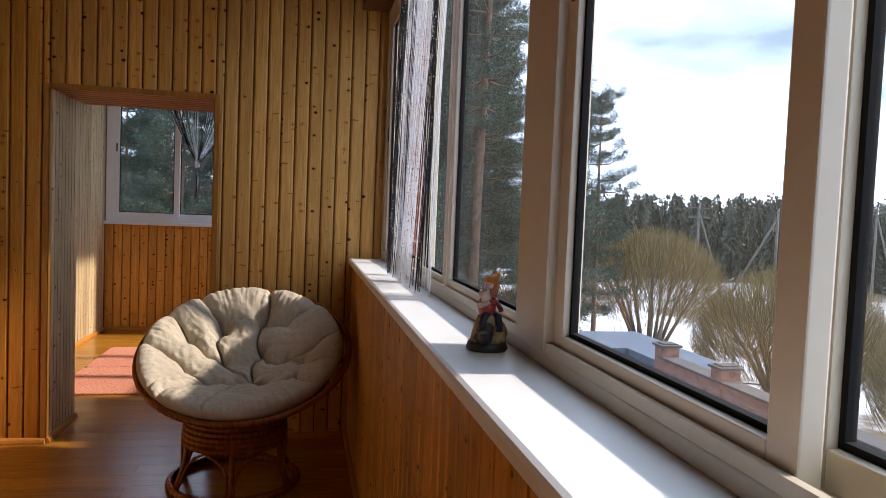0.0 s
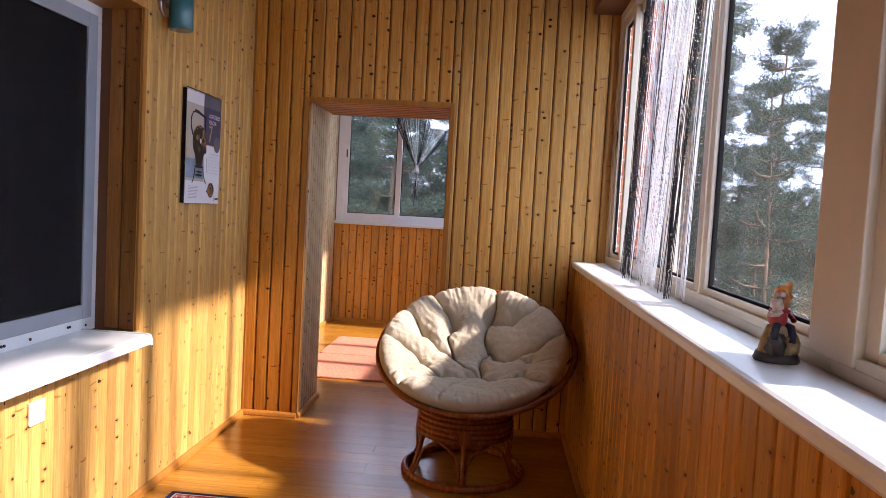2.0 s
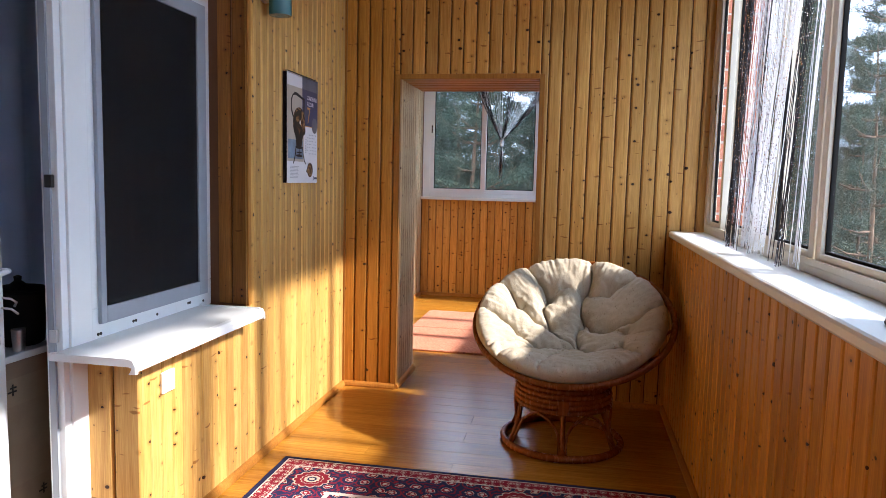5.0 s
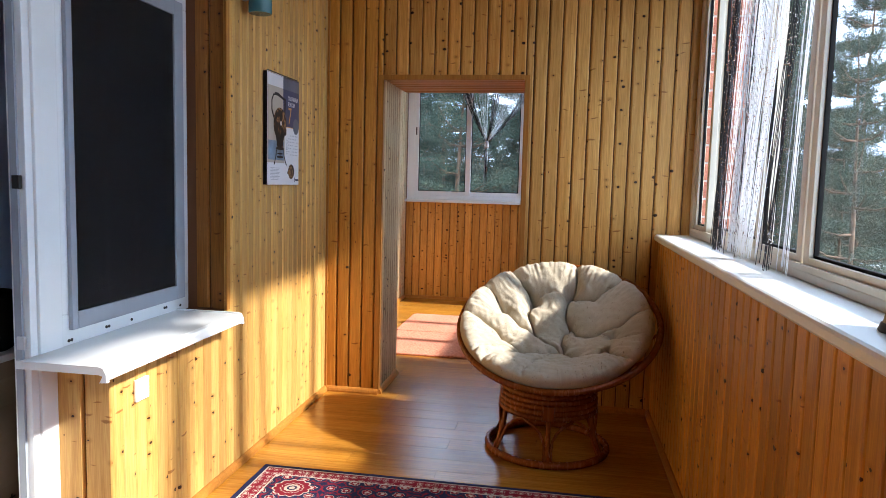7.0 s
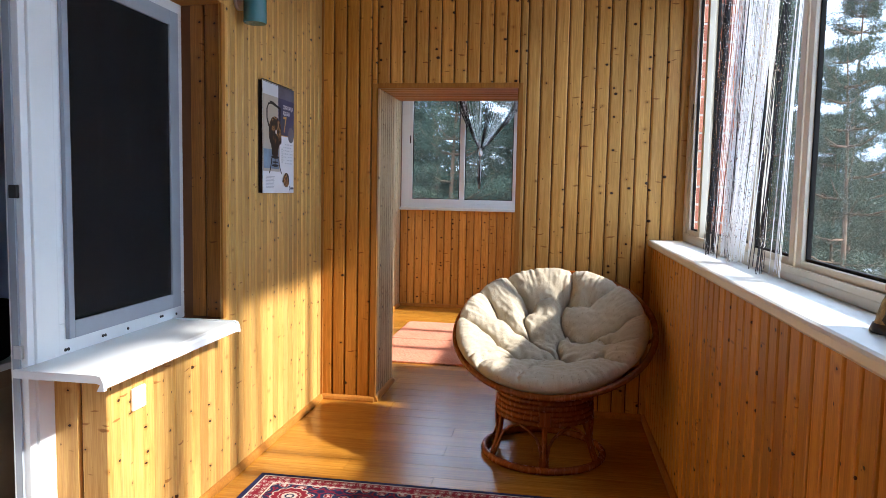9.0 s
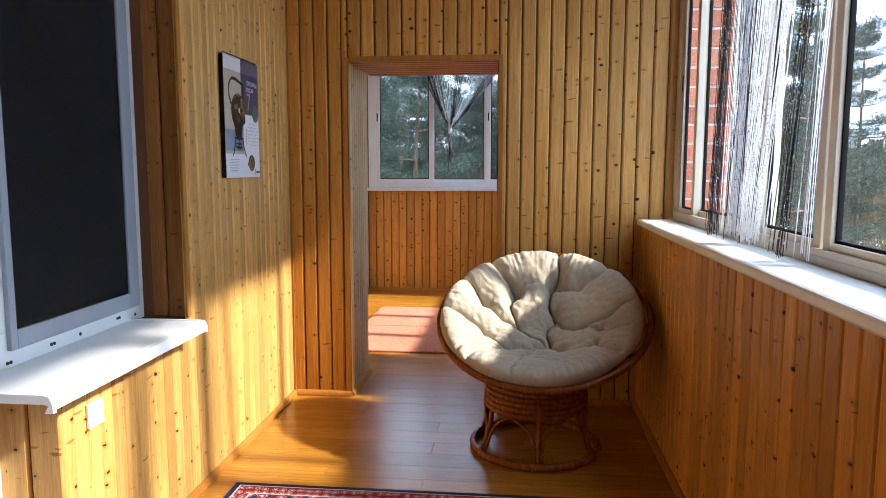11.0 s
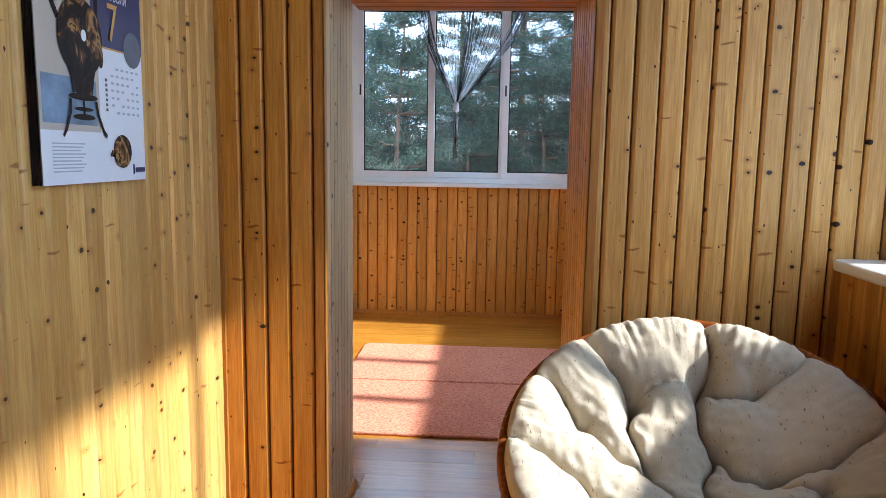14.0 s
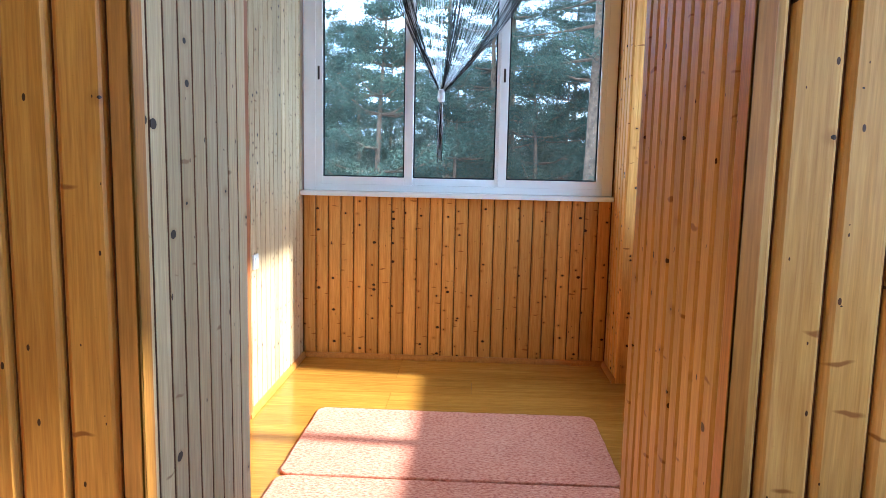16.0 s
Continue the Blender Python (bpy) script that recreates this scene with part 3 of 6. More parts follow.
sash(window_2, I4, -1.54, -0.865, 1.228, 2.70, F0 + 0.02, PVC, bar=0.058, handle=-1.51)
sash(window_2, I4, -0.92, -0.25, 1.228, 2.70, F0 + 0.055, PVC, bar=0.055)
sash(window_2, I4, -0.285, 0.44, 1.228, 2.70, F0 + 0.02, PVC, bar=0.058, handle=-0.255)
simple("window_sill", [(R2L + 0.003, 0.497, 8.165, F0 + 0.09, 1.155, 1.188)], SILLWHITE, "white narrow sill under the far window", "window sill", bevel=0.004)
# side window of the second room
window_3 = thing("window_3", (0, 0, 0), "cream aluminium sliding window in the side wall", "window", kind="structure")
bm = bmesh.new()
box(bm, -7.84, -(DY1 + 0.15), XI, XI + 0.10, SILLZ, SILLZ + 0.045, bevel=0.003)
box(bm, -7.84, -(DY1 + 0.15), XI, XI + 0.10, WTOP2 - 0.05, WTOP2, bevel=0.003)
bmesh.ops.transform(bm, matrix=MR, verts=bm.verts)
part("window_frame", bm, ALU, window_3)
for y1, y0 in ((7.83, 6.62), (6.64, 5.86), (5.88, 5.28)):
    sash(window_3, MR, -y1, -y0, SILLZ + 0.038, WTOP2 - 0.045, XI + 0.05, ALU)

# ---- house window and balcony door ----
MESHGREY, sn, sl, sb = mat("insect_mesh", (0.012, 0.012, 0.0135), 0.7, spec=0.2)
s_tr, s_mx = sn.new("ShaderNodeBsdfTransparent"), sn.new("ShaderNodeMixShader")
s_mx.inputs[0].default_value = 0.35
sl.new(s_tr.outputs[0], s_mx.inputs[2])
sl.new(sb.outputs[0], s_mx.inputs[1])
sl.new(s_mx.outputs[0], sn["Material Output"].inputs["Surface"])
GREYPVC = speckled("grey_screen_frame", (0.33, 0.37, 0.42), 0.4, 5.0, 0.05)

WX = -1.52
window_4 = thing("window_4", (0, 0, 0), "white plastic house window with a dark insect screen", "window", kind="structure")
bm = bmesh.new()
box(bm, WX - 0.07, WX, 2.26, 3.105, 0.775, 0.895, bevel=0.004)
box(bm, WX - 0.07, WX, 2.26, 3.105, 2.13, 2.22, bevel=0.004)
box(bm, WX - 0.07, WX, 2.26, 2.325, 0.895, 2.13, bevel=0.004)
box(bm, WX - 0.07, WX, 3.045, 3.105, 0.895, 2.13, bevel=0.004)
part("window_frame", bm, PVC, window_4)
screen = bmesh.new()
y0_, y1_, z0_, z1_ = 2.292, 3.045, 0.838, 2.15
for q in ((y0_, y0_ + 0.03, z0_, z1_), (y1_ - 0.07, y1_, z0_, z1_), (y0_ + 0.03, y1_ - 0.07, z0_, z0_ + 0.062), (y0_ + 0.03, y1_ - 0.07, z1_ - 0.062, z1_)):
    box(screen, WX + 0.001, WX + 0.018, q[0], q[1], q[2], q[3], bevel=0.003)
screen_ob = part("insect_screen", screen, GREYPVC, window_4, "grey framed insect screen")
bm = bmesh.new()
box(bm, WX + 0.008, WX + 0.010, y0_ + 0.028, y1_ - 0.068, z0_ + 0.060, z1_ - 0.060)
part("mesh", bm, MESHGREY, screen_ob, "dark grey insect mesh")
bm = bmesh.new()
box(bm, WX - 0.045, WX - 0.041, 2.32, 3.05, 0.89, 2.135)
pane_ = part("pane", bm, GLASS, window_4, "clear window glass")
pane_.visible_shadow = False
for yy, zz in ((2.50, 0.808), (2.515, 0.808), (2.66, 0.806), (2.90, 0.812), (2.915, 0.812), (3.03, 0.802), (2.29, 0.80), (2.305, 0.80)):
    bm = bmesh.new()
    cyl(bm, (WX, yy, zz), (WX + 0.003, yy, zz), 0.006, seg=10)
    part("screw", bm, DARKMETAL, window_4, "small dark screw head")

# inner sill with turned-down lip and end cap
bm = bmesh.new()
prof = [(WX + 0.001, 0), (-1.231, 0), (-1.214, -0.004), (-1.204, -0.014), (-1.202, -0.040), (-1.228, -0.042), (-1.216, -0.020), (-1.228, -0.016), (WX + 0.001, -0.016)]
for ya, yb, grow in ((2.055, 2.995, 0.0), (2.040, 2.0548, 0.005), (2.9952, 3.010, 0.005)):
    A = [bm.verts.new((x + (grow if x > -1.4 else 0), ya, 0.785 + z + (grow if z > -0.01 else -grow))) for x, z in prof]
    B = [bm.verts.new((x + (grow if x > -1.4 else 0), yb, 0.785 + z + (grow if z > -0.01 else -grow))) for x, z in prof]
    for i in range(len(prof)):
        j = (i + 1) % len(prof)
        bm.faces.new((A[i], A[j], B[j], B[i]))
    bm.faces.new(A)
    bm.faces.new(B[::-1])
tagged(part("window_sill", bm, PVC), "glossy white plastic sill with rounded end caps", "window sill", kind="structure")
simple("trim", [(WX - 0.01, LW - T, 1.40, 3.10, 2.20, 2.212)], TRIM, "pine soffit over the window recess", "trim")

# balcony door, ajar
door_1 = thing("door_1", (0, 0, 0), "white plastic balcony door standing ajar", "door", kind="structure")
bm = bmesh.new()
box(bm, WX - 0.07, WX + 0.004, 2.15, 2.258, 0.0, 2.22, bevel=0.004)
box(bm, WX - 0.07, WX - 0.006, 2.118, 2.1495, 0.0, 2.22, bevel=0.003)
box(bm, WX - 0.07, WX, 1.36, 1.42, 0.0, 2.22, bevel=0.004)
box(bm, WX - 0.07, WX, 1.42, 2.118, 2.15, 2.22, bevel=0.004)
part("door_frame", bm, PVC, door_1)
bm = bmesh.new()
box(bm, WX - 0.055, WX - 0.03, 2.108, 2.1175, 0.02, 2.14)
part("seal", bm, GREYPVC, door_1, "grey rubber door seal")
for zz, mt in ((1.36, DARKMETAL), (0.83, STEEL), (0.14, STEEL)):
    bm = bmesh.new()
    box(bm, WX - 0.046, WX - 0.018, 2.102, 2.1175, zz - 0.022, zz + 0.022, bevel=0.003)
    part("striker", bm, mt, door_1, "small metal striker plate")
lf = Matrix.Translation((WX - 0.03, 1.425, 0)) @ Matrix.Rotation(radians(14), 4, "Z")
bm = bmesh.new()
for q in ((0, 0.09, 0.02, 2.14), (0.56, 0.665, 0.02, 2.14), (0.09, 0.56, 0.02, 0.13), (0.09, 0.56, 2.04, 2.14), (0.09, 0.56, 0.80, 0.90)):
    box(bm, -0.06, 0.0, q[0], q[1], q[2], q[3], bevel=0.004)
box(bm, -0.045, -0.015, 0.09, 0.56, 0.13, 0.80)
bmesh.ops.transform(bm, matrix=lf, verts=bm.verts)
leaf = part("door_leaf", bm, PVC, door_1)
bm = bmesh.new()
box(bm, -0.032, -0.028, 0.09, 0.56, 0.90, 2.04)
bmesh.ops.transform(bm, matrix=lf, verts=bm.verts)
part("pane", bm, GLASS, leaf, "clear door glass").visible_shadow = False
bm = bmesh.new()
box(bm, 0.001, 0.012, 0.605, 0.635, 0.96, 1.10, bevel=0.003)
cyl(bm, (0.012, 0.62, 1.06), (0.045, 0.62, 1.06), 0.009)
tube(bm, [(0.045, 0.62, 1.06), (0.05, 0.60, 1.06), (0.05, 0.52, 1.055)], 0.009)
bmesh.ops.transform(bm, matrix=lf, verts=bm.verts)
part("door_handle", bm, PVC, leaf, "white plastic lever handle")
bm = bmesh.new()
tube(bm, [(0.002, 0.648, 0.965), (0.03, 0.655, 0.96), (0.04, 0.67, 0.945), (0.03, 0.675, 0.93)], 0.004)
tube(bm, [(0.002, 0.648, 0.93), (0.03, 0.655, 0.925), (0.045, 0.67, 0.905)], 0.004)
bmesh.ops.transform(bm, matrix=lf, verts=bm.verts)
part("hook", bm, STEEL, leaf, "bent wire door hook")

# the room behind the door
simple("wall_inner_room", [(-3.6, -3.5, 0.4, 4.2, 0, 2.6), (-3.5, LW - 0.31, 0.3, 0.4, 0, 2.6), (-3.5, LW - 0.31, 4.2, 4.3, 0, 2.6)], PLASTER, "plain wall of the room behind the door", "wall")
simple("floor_inner_room", [(-3.6, -1.76, 0.3, 4.3, -0.12, -0.005)], TRIM, "wooden floor of the room behind the door", "floor")
simple("ceiling_inner_room", [(-3.6, LW - 0.31, 0.3, 4.3, 2.6, 2.7)], PLASTER, "white ceiling of the room behind the door", "ceiling")


def fabric_material(name, a, b_, scale=400.0):
    m, n, l, b = mat(name, a, 0.85, spec=0.2)
    tc = n.new("ShaderNodeTexCoord")
    f = noise_of(n, l, tc.outputs["Object"], 5.0, 4)
    f2 = noise_of(n, l, tc.outputs["Object"], scale, 2)
    r = ramp(n, [(0.3, a), (0.7, b_)])
    l.new(f, r.inputs["Fac"])
    l.new(mixer(n, l, 0.25, r.outputs["Color"], f2, "OVERLAY"), b.inputs["Base Color"])
    bump(n, l, b, f2, 0.3)
    return m


BLUECLOTH = fabric_material("blue_cloth", (0.58, 0.66, 0.86), (0.68, 0.75, 0.92))


def draped(name, x, ya, yb, za, zb, folds, depth, material, label, seed):
    rnd = random.Random(seed)
    ph = [rnd.uniform(0, 6.28) for _ in range(6)]
    nu, nv = folds * 12, 14
    bm = bmesh.new()
    grid = []
    for j in range(nv + 1):
        t = j / nv
        row = []
        for i in range(nu + 1):
            s = i / nu
            d = depth * (0.5 + 0.5 * t) * (math.sin(s * folds * 6.283 + ph[0]) + 0.4 * math.sin(s * folds * 2.3 * 3.1 + ph[1] + 1.2 * t))
            row.append(bm.verts.new((x + d, ya + (yb - ya) * s, zb + (za - zb) * t)))
        grid.append(row)
    for j in range(nv):
        for i in range(nu):
            bm.faces.new((grid[j][i], grid[j][i + 1], grid[j + 1][i + 1], grid[j + 1][i])).smooth = True
    bmesh.ops.solidify(bm, geom=bm.faces[:], thickness=0.003)
    ob = part(name, bm, material)
    return tagged(ob, label, "curtain")


draped("curtain", -2.02, 1.75, 3.9, 0.76, 2.55, 9, 0.035, BLUECLOTH, "pale blue curtain hanging in folds behind the door", 3)

PAPER, pn, pl, pb = mat("patterned_paper", (0.6, 0.5, 0.36), 0.75)
tc_ = pn.new("ShaderNodeTexCoord")
bk = pn.new("ShaderNodeTexBrick")
bk.inputs["Scale"].default_value = 5.0
bk.inputs["Mortar Size"].default_value = 0.0
bk.inputs["Color1"].default_value = (0.31, 0.235, 0.15, 1)
bk.inputs["Color2"].default_value = (0.23, 0.145, 0.09, 1)
pm = pn.new("ShaderNodeMapping")
pm.inputs["Rotation"].default_value = (radians(90), 0, radians(90))
pl.new(tc_.outputs["Object"], pm.inputs["Vector"])
pl.new(pm.outputs["Vector"], bk.inputs["Vector"])
nz = noise_of(pn, pl, tc_.outputs["Object"], 6.0, 5)
rz_ = ramp(pn, [(0.35, (0.23, 0.19, 0.14)), (0.65, (0.35, 0.29, 0.21))])
pl.new(nz, rz_.inputs["Fac"])
pl.new(mixer(pn, pl, 0.5, bk.outputs["Color"], rz_.outputs["Color"]), pb.inputs["Base Color"])

chest = thing("cabinet", (-1.865, 2.62, 0), "low cabinet with a patterned beige papered front", "cabinet")
bm = bmesh.new()
box(bm, -0.10, 0.10, -0.72, 0.9, 0.0, 0.715, bevel=0.004)
part("body", bm, PAPER, chest)
bm = bmesh.new()
box(bm, -0.115, 0.12, -0.74, 0.92, 0.7155, 0.742, bevel=0.006)
part("top", bm, PVC, chest, "cream cabinet top")
rnd = random.Random(8)
for k in range(6):
    bm = bmesh.new()
    yy, zz = -0.6 + 0.13 * k, 0.12 + rnd.random() * 0.5
    for a in range(2):
        box(bm, 0.1005, 0.102, yy - 0.02 + 0.012 * a, yy + 0.02, zz + 0.014 * a, zz + 0.006 + 0.014 * a)
    box(bm, 0.1005, 0.102, yy, yy + 0.006, zz - 0.012, zz + 0.03)
    part("print", bm, DARKMETAL, chest, "small dark printed sign on the paper")

pot = thing("pot", (-1.86, 2.30, 0.742), "black lidded cooking pot on the cabinet", "pot")
bm = bmesh.new()
lathe(bm, [(0.07, 0.0), (0.085, 0.01), (0.09, 0.10), (0.10, 0.19), (0.105, 0.2), (0.098, 0.205)], 24)
part("body", bm, GASKET, pot)
bm = bmesh.new()
lathe(bm, [(0.10, 0.206), (0.09, 0.215), (0.03, 0.225), (0.012, 0.24), (0.014, 0.255), (0.004, 0.26)], 24)
part("lid", bm, GASKET, pot)
for dy in (-0.06, 0.05):
    glass_ = thing("tumbler", (-1.775, 2.15 + dy, 0.742), "small shiny metal tumbler on the cabinet", "tumbler", "tumblers on the cabinet")
    bm = bmesh.new()
    lathe(bm, [(0.018, 0.0), (0.02, 0.004), (0.023, 0.075), (0.024, 0.08), (0.021, 0.08), (0.019, 0.01), (0.004, 0.008)], 16)
    part("cup", bm, STEEL, glass_)

# door of the second room
door_2 = thing("door_2", (R2L, 6.58, 0), "closed reddish wooden door with plain casing", "door", kind="structure")
REDWOOD = board_material("red_wood", (0.42, 0.15, 0.045), (0.32, 0.09, 0.025), 0.4, knots=False)
bm = bmesh.new()
box(bm, -0.08, -0.04, -0.40, 0.40, 0.01, 2.07, bevel=0.004)
part("door_leaf", bm, REDWOOD, door_2)
bm = bmesh.new()
box(bm, -0.012, 0.016, 0.40, 0.47, 0, 2.19, bevel=0.004)
box(bm, -0.012, 0.016, -0.47, -0.40, 0, 2.19, bevel=0.004)
box(bm, -0.012, 0.016, -0.40, 0.40, 2.12, 2.19, bevel=0.004)
part("casing", bm, REDWOOD, door_2)

# ---- papasan chair ----
RATTAN = board_material("rattan", (0.29, 0.085, 0.017), (0.17, 0.042, 0.008), 0.25, knots=False)
CANVAS, cn, cl, cb = mat("canvas", (0.62, 0.56, 0.46), 0.9, spec=0.2)
tcc = cn.new("ShaderNodeTexCoord")
c1 = noise_of(cn, cl, tcc.outputs["Object"], 4.0, 4)
c2 = noise_of(cn, cl, mapped(cn, cl, tcc.outputs["Object"], (190, 40, 90)), 1.0, 2, 0.5)
c3 = noise_of(cn, cl, tcc.outputs["Object"], 700.0, 2)
rc = ramp(cn, [(0.3, (0.41, 0.35, 0.255)), (0.7, (0.52, 0.45, 0.34))])
cl.new(c1, rc.inputs["Fac"])
fl = ramp(cn, [(0.665, (1, 1, 1)), (0.71, (0.42, 0.37, 0.31))])
cl.new(c2, fl.inputs["Fac"])
cc = mixer(cn, cl, 1.0, rc.outputs["Color"], fl.outputs["Color"], "MULTIPLY")
cl.new(mixer(cn, cl, 0.3, cc, c3, "OVERLAY"), cb.inputs["Base Color"])
c4 = noise_of(cn, cl, mapped(cn, cl, tcc.outputs["Object"], (150, 30, 60)), 1.0, 3)
bump(cn, cl, cb, mixer(cn, cl, 0.6, c3, c4), 0.5, 0.003)
cb.inputs["Sheen Weight"].default_value = 0.15

RIM_C, TILT_A, TILT_D, RIM_R = Vector((0.195, 3.858, 0.661)), 28.1, -97.1, 0.53
chair = thing("papasan_chair", (0.16, 3.78, 0), "round rattan papasan chair with a tufted beige cushion", "chair")
base_m = Matrix.Translation((-0.16, -3.78, 0))
tilt_m = base_m @ Matrix.Translation(RIM_C) @ Matrix.Rotation(radians(TILT_D), 4, "Z") @ Matrix.Rotation(radians(TILT_A), 4, "Y")


def ring_pts(r, z, n=48, cx=0.0, cy=0.0):
    return [(cx + r * math.cos(2 * math.pi * k / n), cy + r * math.sin(2 * math.pi * k / n), z) for k in range(n)]


def bowl_z(r):
    return -0.30 * (1 - (r / RIM_R) ** 2)


def chair_part(name, build, material, label="", m=None, parent=None):
    bm = bmesh.new()
    build(bm)
    if m is not None:
        bmesh.ops.transform(bm, matrix=m, verts=bm.verts)
    return part(name, bm, material, parent or chair, label)


chair_part("rim", lambda bm: tube(bm, ring_pts(RIM_R, 0.0, 72), 0.017, 10, True), RATTAN, "", tilt_m)
bowl = chair_part("bowl_frame", lambda bm: [tube(bm, ring_pts(r, bowl_z(r), 48), 0.009, 8, True) for r in (0.44, 0.33, 0.20)], RATTAN, "", tilt_m)
for k in range(16):
    a = 2 * math.pi * k / 16

    def rib(bm, a=a):
        tube(bm, [(r * math.cos(a), r * math.sin(a), bowl_z(r) - 0.012) for r in (0.19, 0.27, 0.35, 0.43, 0.5, RIM_R)], 0.007, 6)

    chair_part("rib", rib, RATTAN, "", tilt_m, bowl)

chair_part("base_ring", lambda bm: tube(bm, ring_pts(0.312, 0.019, 64), 0.019, 10, True), RATTAN)
for z, r in ((0.405, 0.205), (0.385, 0.222), (0.338, 0.238), (0.312, 0.243), (0.286, 0.246), (0.260, 0.248), (0.234, 0.249)):
    chair_part("hoop", lambda bm, z=z, r=r: tube(bm, ring_pts(r, z, 56), 0.0145, 8, True), RATTAN)
chair_part("drum", lambda bm: lathe(bm, [(0.17, 0.225), (0.232, 0.225), (0.228, 0.335), (0.20, 0.40), (0.16, 0.41)], 40), RATTAN)
for k in range(6):
    a = 2 * math.pi * (k - 1.47) / 6

    def leg(bm, a=a):
        tube(bm, [((0.25 + 0.058 * t ** 1.6) * math.cos(a), (0.25 + 0.058 * t ** 1.6) * math.sin(a), 0.24 - 0.215 * t) for t in (0, 0.25, 0.5, 0.75, 1)], 0.013, 8)

    def brace(bm, a=a):
        for s in (-1, 1):
            tube(bm, [((0.255 + 0.052 * t * t) * math.cos(a + s * (0.055 + 0.46 * (1 - t) ** 4)), (0.255 + 0.052 * t * t) * math.sin(a + s * (0.055 + 0.46 * (1 - t) ** 4)), 0.222 - 0.195 * t) for t in (0, 0.15, 0.3, 0.5, 0.75, 1)], 0.0075, 6)

    def wrap(bm, a=a):
        m_ = Matrix.Rotation(a, 4, "Z")
        b2 = bmesh.new()
        box(b2, 0.236, 0.268, -0.028, 0.028, 0.225, 0.30, bevel=0.006)
        bmesh.ops.transform(b2, matrix=m_, verts=b2.verts)
        tmp = bpy.data.meshes.new("tmp")
        b2.to_mesh(tmp)
        b2.free()
        bm.from_mesh(tmp)
        bpy.data.meshes.remove(tmp)

    lg = chair_part("leg", leg, RATTAN)
    chair_part("brace", brace, RATTAN, "", None, lg)
    if k % 2 == 0:
        chair_part("binding", wrap, RATTAN, "flat rattan binding", None, lg)


def build_cushion(bm):
    """A round pad of stuffed lobes: rings of pillows that meet in sharp creases, pinched at the tufts, puckered along the rim."""
    R = 0.508
    # tufts, and the seams that run between them or out to the rim (degrees)
    tufts = {"a": (-0.32, 0.04), "b": (-0.24, -0.16), "c": (-0.28, 0.18), "d": (-0.12, 0.06), "e": (-0.04, -0.12), "f": (0.08, 0.04), "h": (-0.04, 0.19),
             "i": (-0.12, -0.30), "j": (0.10, -0.25), "k": (0.15, -0.15), "m": (0.15, 0.12), "n": (0.16, 0.28), "p": (0.02, 0.31)}
    seams = [("a", 175, 1.0), ("b", -139, 1.0), ("c", 139, 0.8), ("p", 80, 0.55), ("h", 110, 0.9), ("n", 57, 0.6), ("i", -117, 0.9), ("j", -90, 0.9), ("k", -36, 0.7), ("k", -46, 0.5), ("f", -9, 0.25),
             ("a", "d", 1.0), ("d", "f", 0.9), ("b", "e", 1.0), ("a", "b", 0.45), ("a", "c", 0.8), ("d", "h", 0.8), ("h", "p", 0.6), ("i", "e", 0.9), ("j", "k", 0.8),
             ("k", "f", 0.9), ("f", "m", 0.7), ("m", "n", 0.7), ("e", "f", 0.5)]
    NR, NA = 128, 400
    tt = np.linspace(0, 1, NR + 1)[:, None]
    aa = (np.arange(NA) / NA * 2 * np.pi)[None, :]
    X, Y = R * tt * np.cos(aa), R * tt * np.sin(aa)

    def field(f, z):
        return np.array([[noise.noise(Vector((X[i, j] * f, Y[i, j] * f, z))) for j in range(NA)] for i in range(NR + 1)])

    wob, wob2, fine = field(10, 3.0), field(10, 9.0), field(34, 7.0)
    PX, PY = X + 0.018 * wob, Y + 0.018 * wob2
    crease = np.zeros_like(X)
    d2 = np.full_like(X, 9.0)
    for one, other, deep in seams:
        p0 = np.array(tufts[one])
        p1 = np.array(tufts[other]) if isinstance(other, str) else 0.56 * np.array((math.cos(radians(other)), math.sin(radians(other))))
        run = p1 - p0
        at = np.clip(((PX - p0[0]) * run[0] + (PY - p0[1]) * run[1]) / (run @ run), 0, 1)
        bow = 0.10 * np.linalg.norm(run) * np.sin(np.pi * at)
        away = np.hypot(PX - p0[0] - at * run[0] - bow * run[1] / np.linalg.norm(run), PY - p0[1] - at * run[1] + bow * run[0] / np.linalg.norm(run))
        rimward = 0.42 if isinstance(other, str) else 0.66
        crease = np.maximum(crease, deep * (0.48 * np.exp(-away / 0.004) + rimward * np.exp(-(away / 0.034) ** 0.85)))
        d2 = np.minimum(d2, away / deep)
    d3 = np.min(np.array([np.hypot(PX - x, PY - y) for x, y in tufts.values()]), axis=0)
    pit = np.exp(-(d3 / 0.030) ** 1.2)
    deepest = np.maximum(np.exp(-(np.hypot(PX + 0.32, PY - 0.04) / 0.05) ** 2), np.exp(-(np.hypot(PX + 0.24, PY + 0.16) / 0.04) ** 2))
    pull = np.clip(crease + 0.45 * pit + 0.5 * deepest, 0, 1.6)
    pleat = np.array([[noise.noise(Vector((math.cos(a) * 30, math.sin(a) * 30, t * 4.0))) for a in aa[0]] for t in tt[:, 0]])
    wr = 0.012 * wob + 0.0055 * fine + 0.020 * pleat * np.clip((tt - 0.70) / 0.30, 0, 1) + 0.017 * pleat * np.exp(-d3 / 0.040) * np.clip((tt - 0.4) / 0.3, 0, 1) + 0.013 * fine * np.exp(-d2 / 0.03)
    edge = np.sqrt(np.clip(1 - tt ** 7, 0, 1))
    base = -0.255 * (1 - tt ** 1.7) + 0.005
    H = base + ((0.132 - 0.108 * pull) + wr) * edge
    G = 1 + 0.02 * (0.6 - pull) * tt
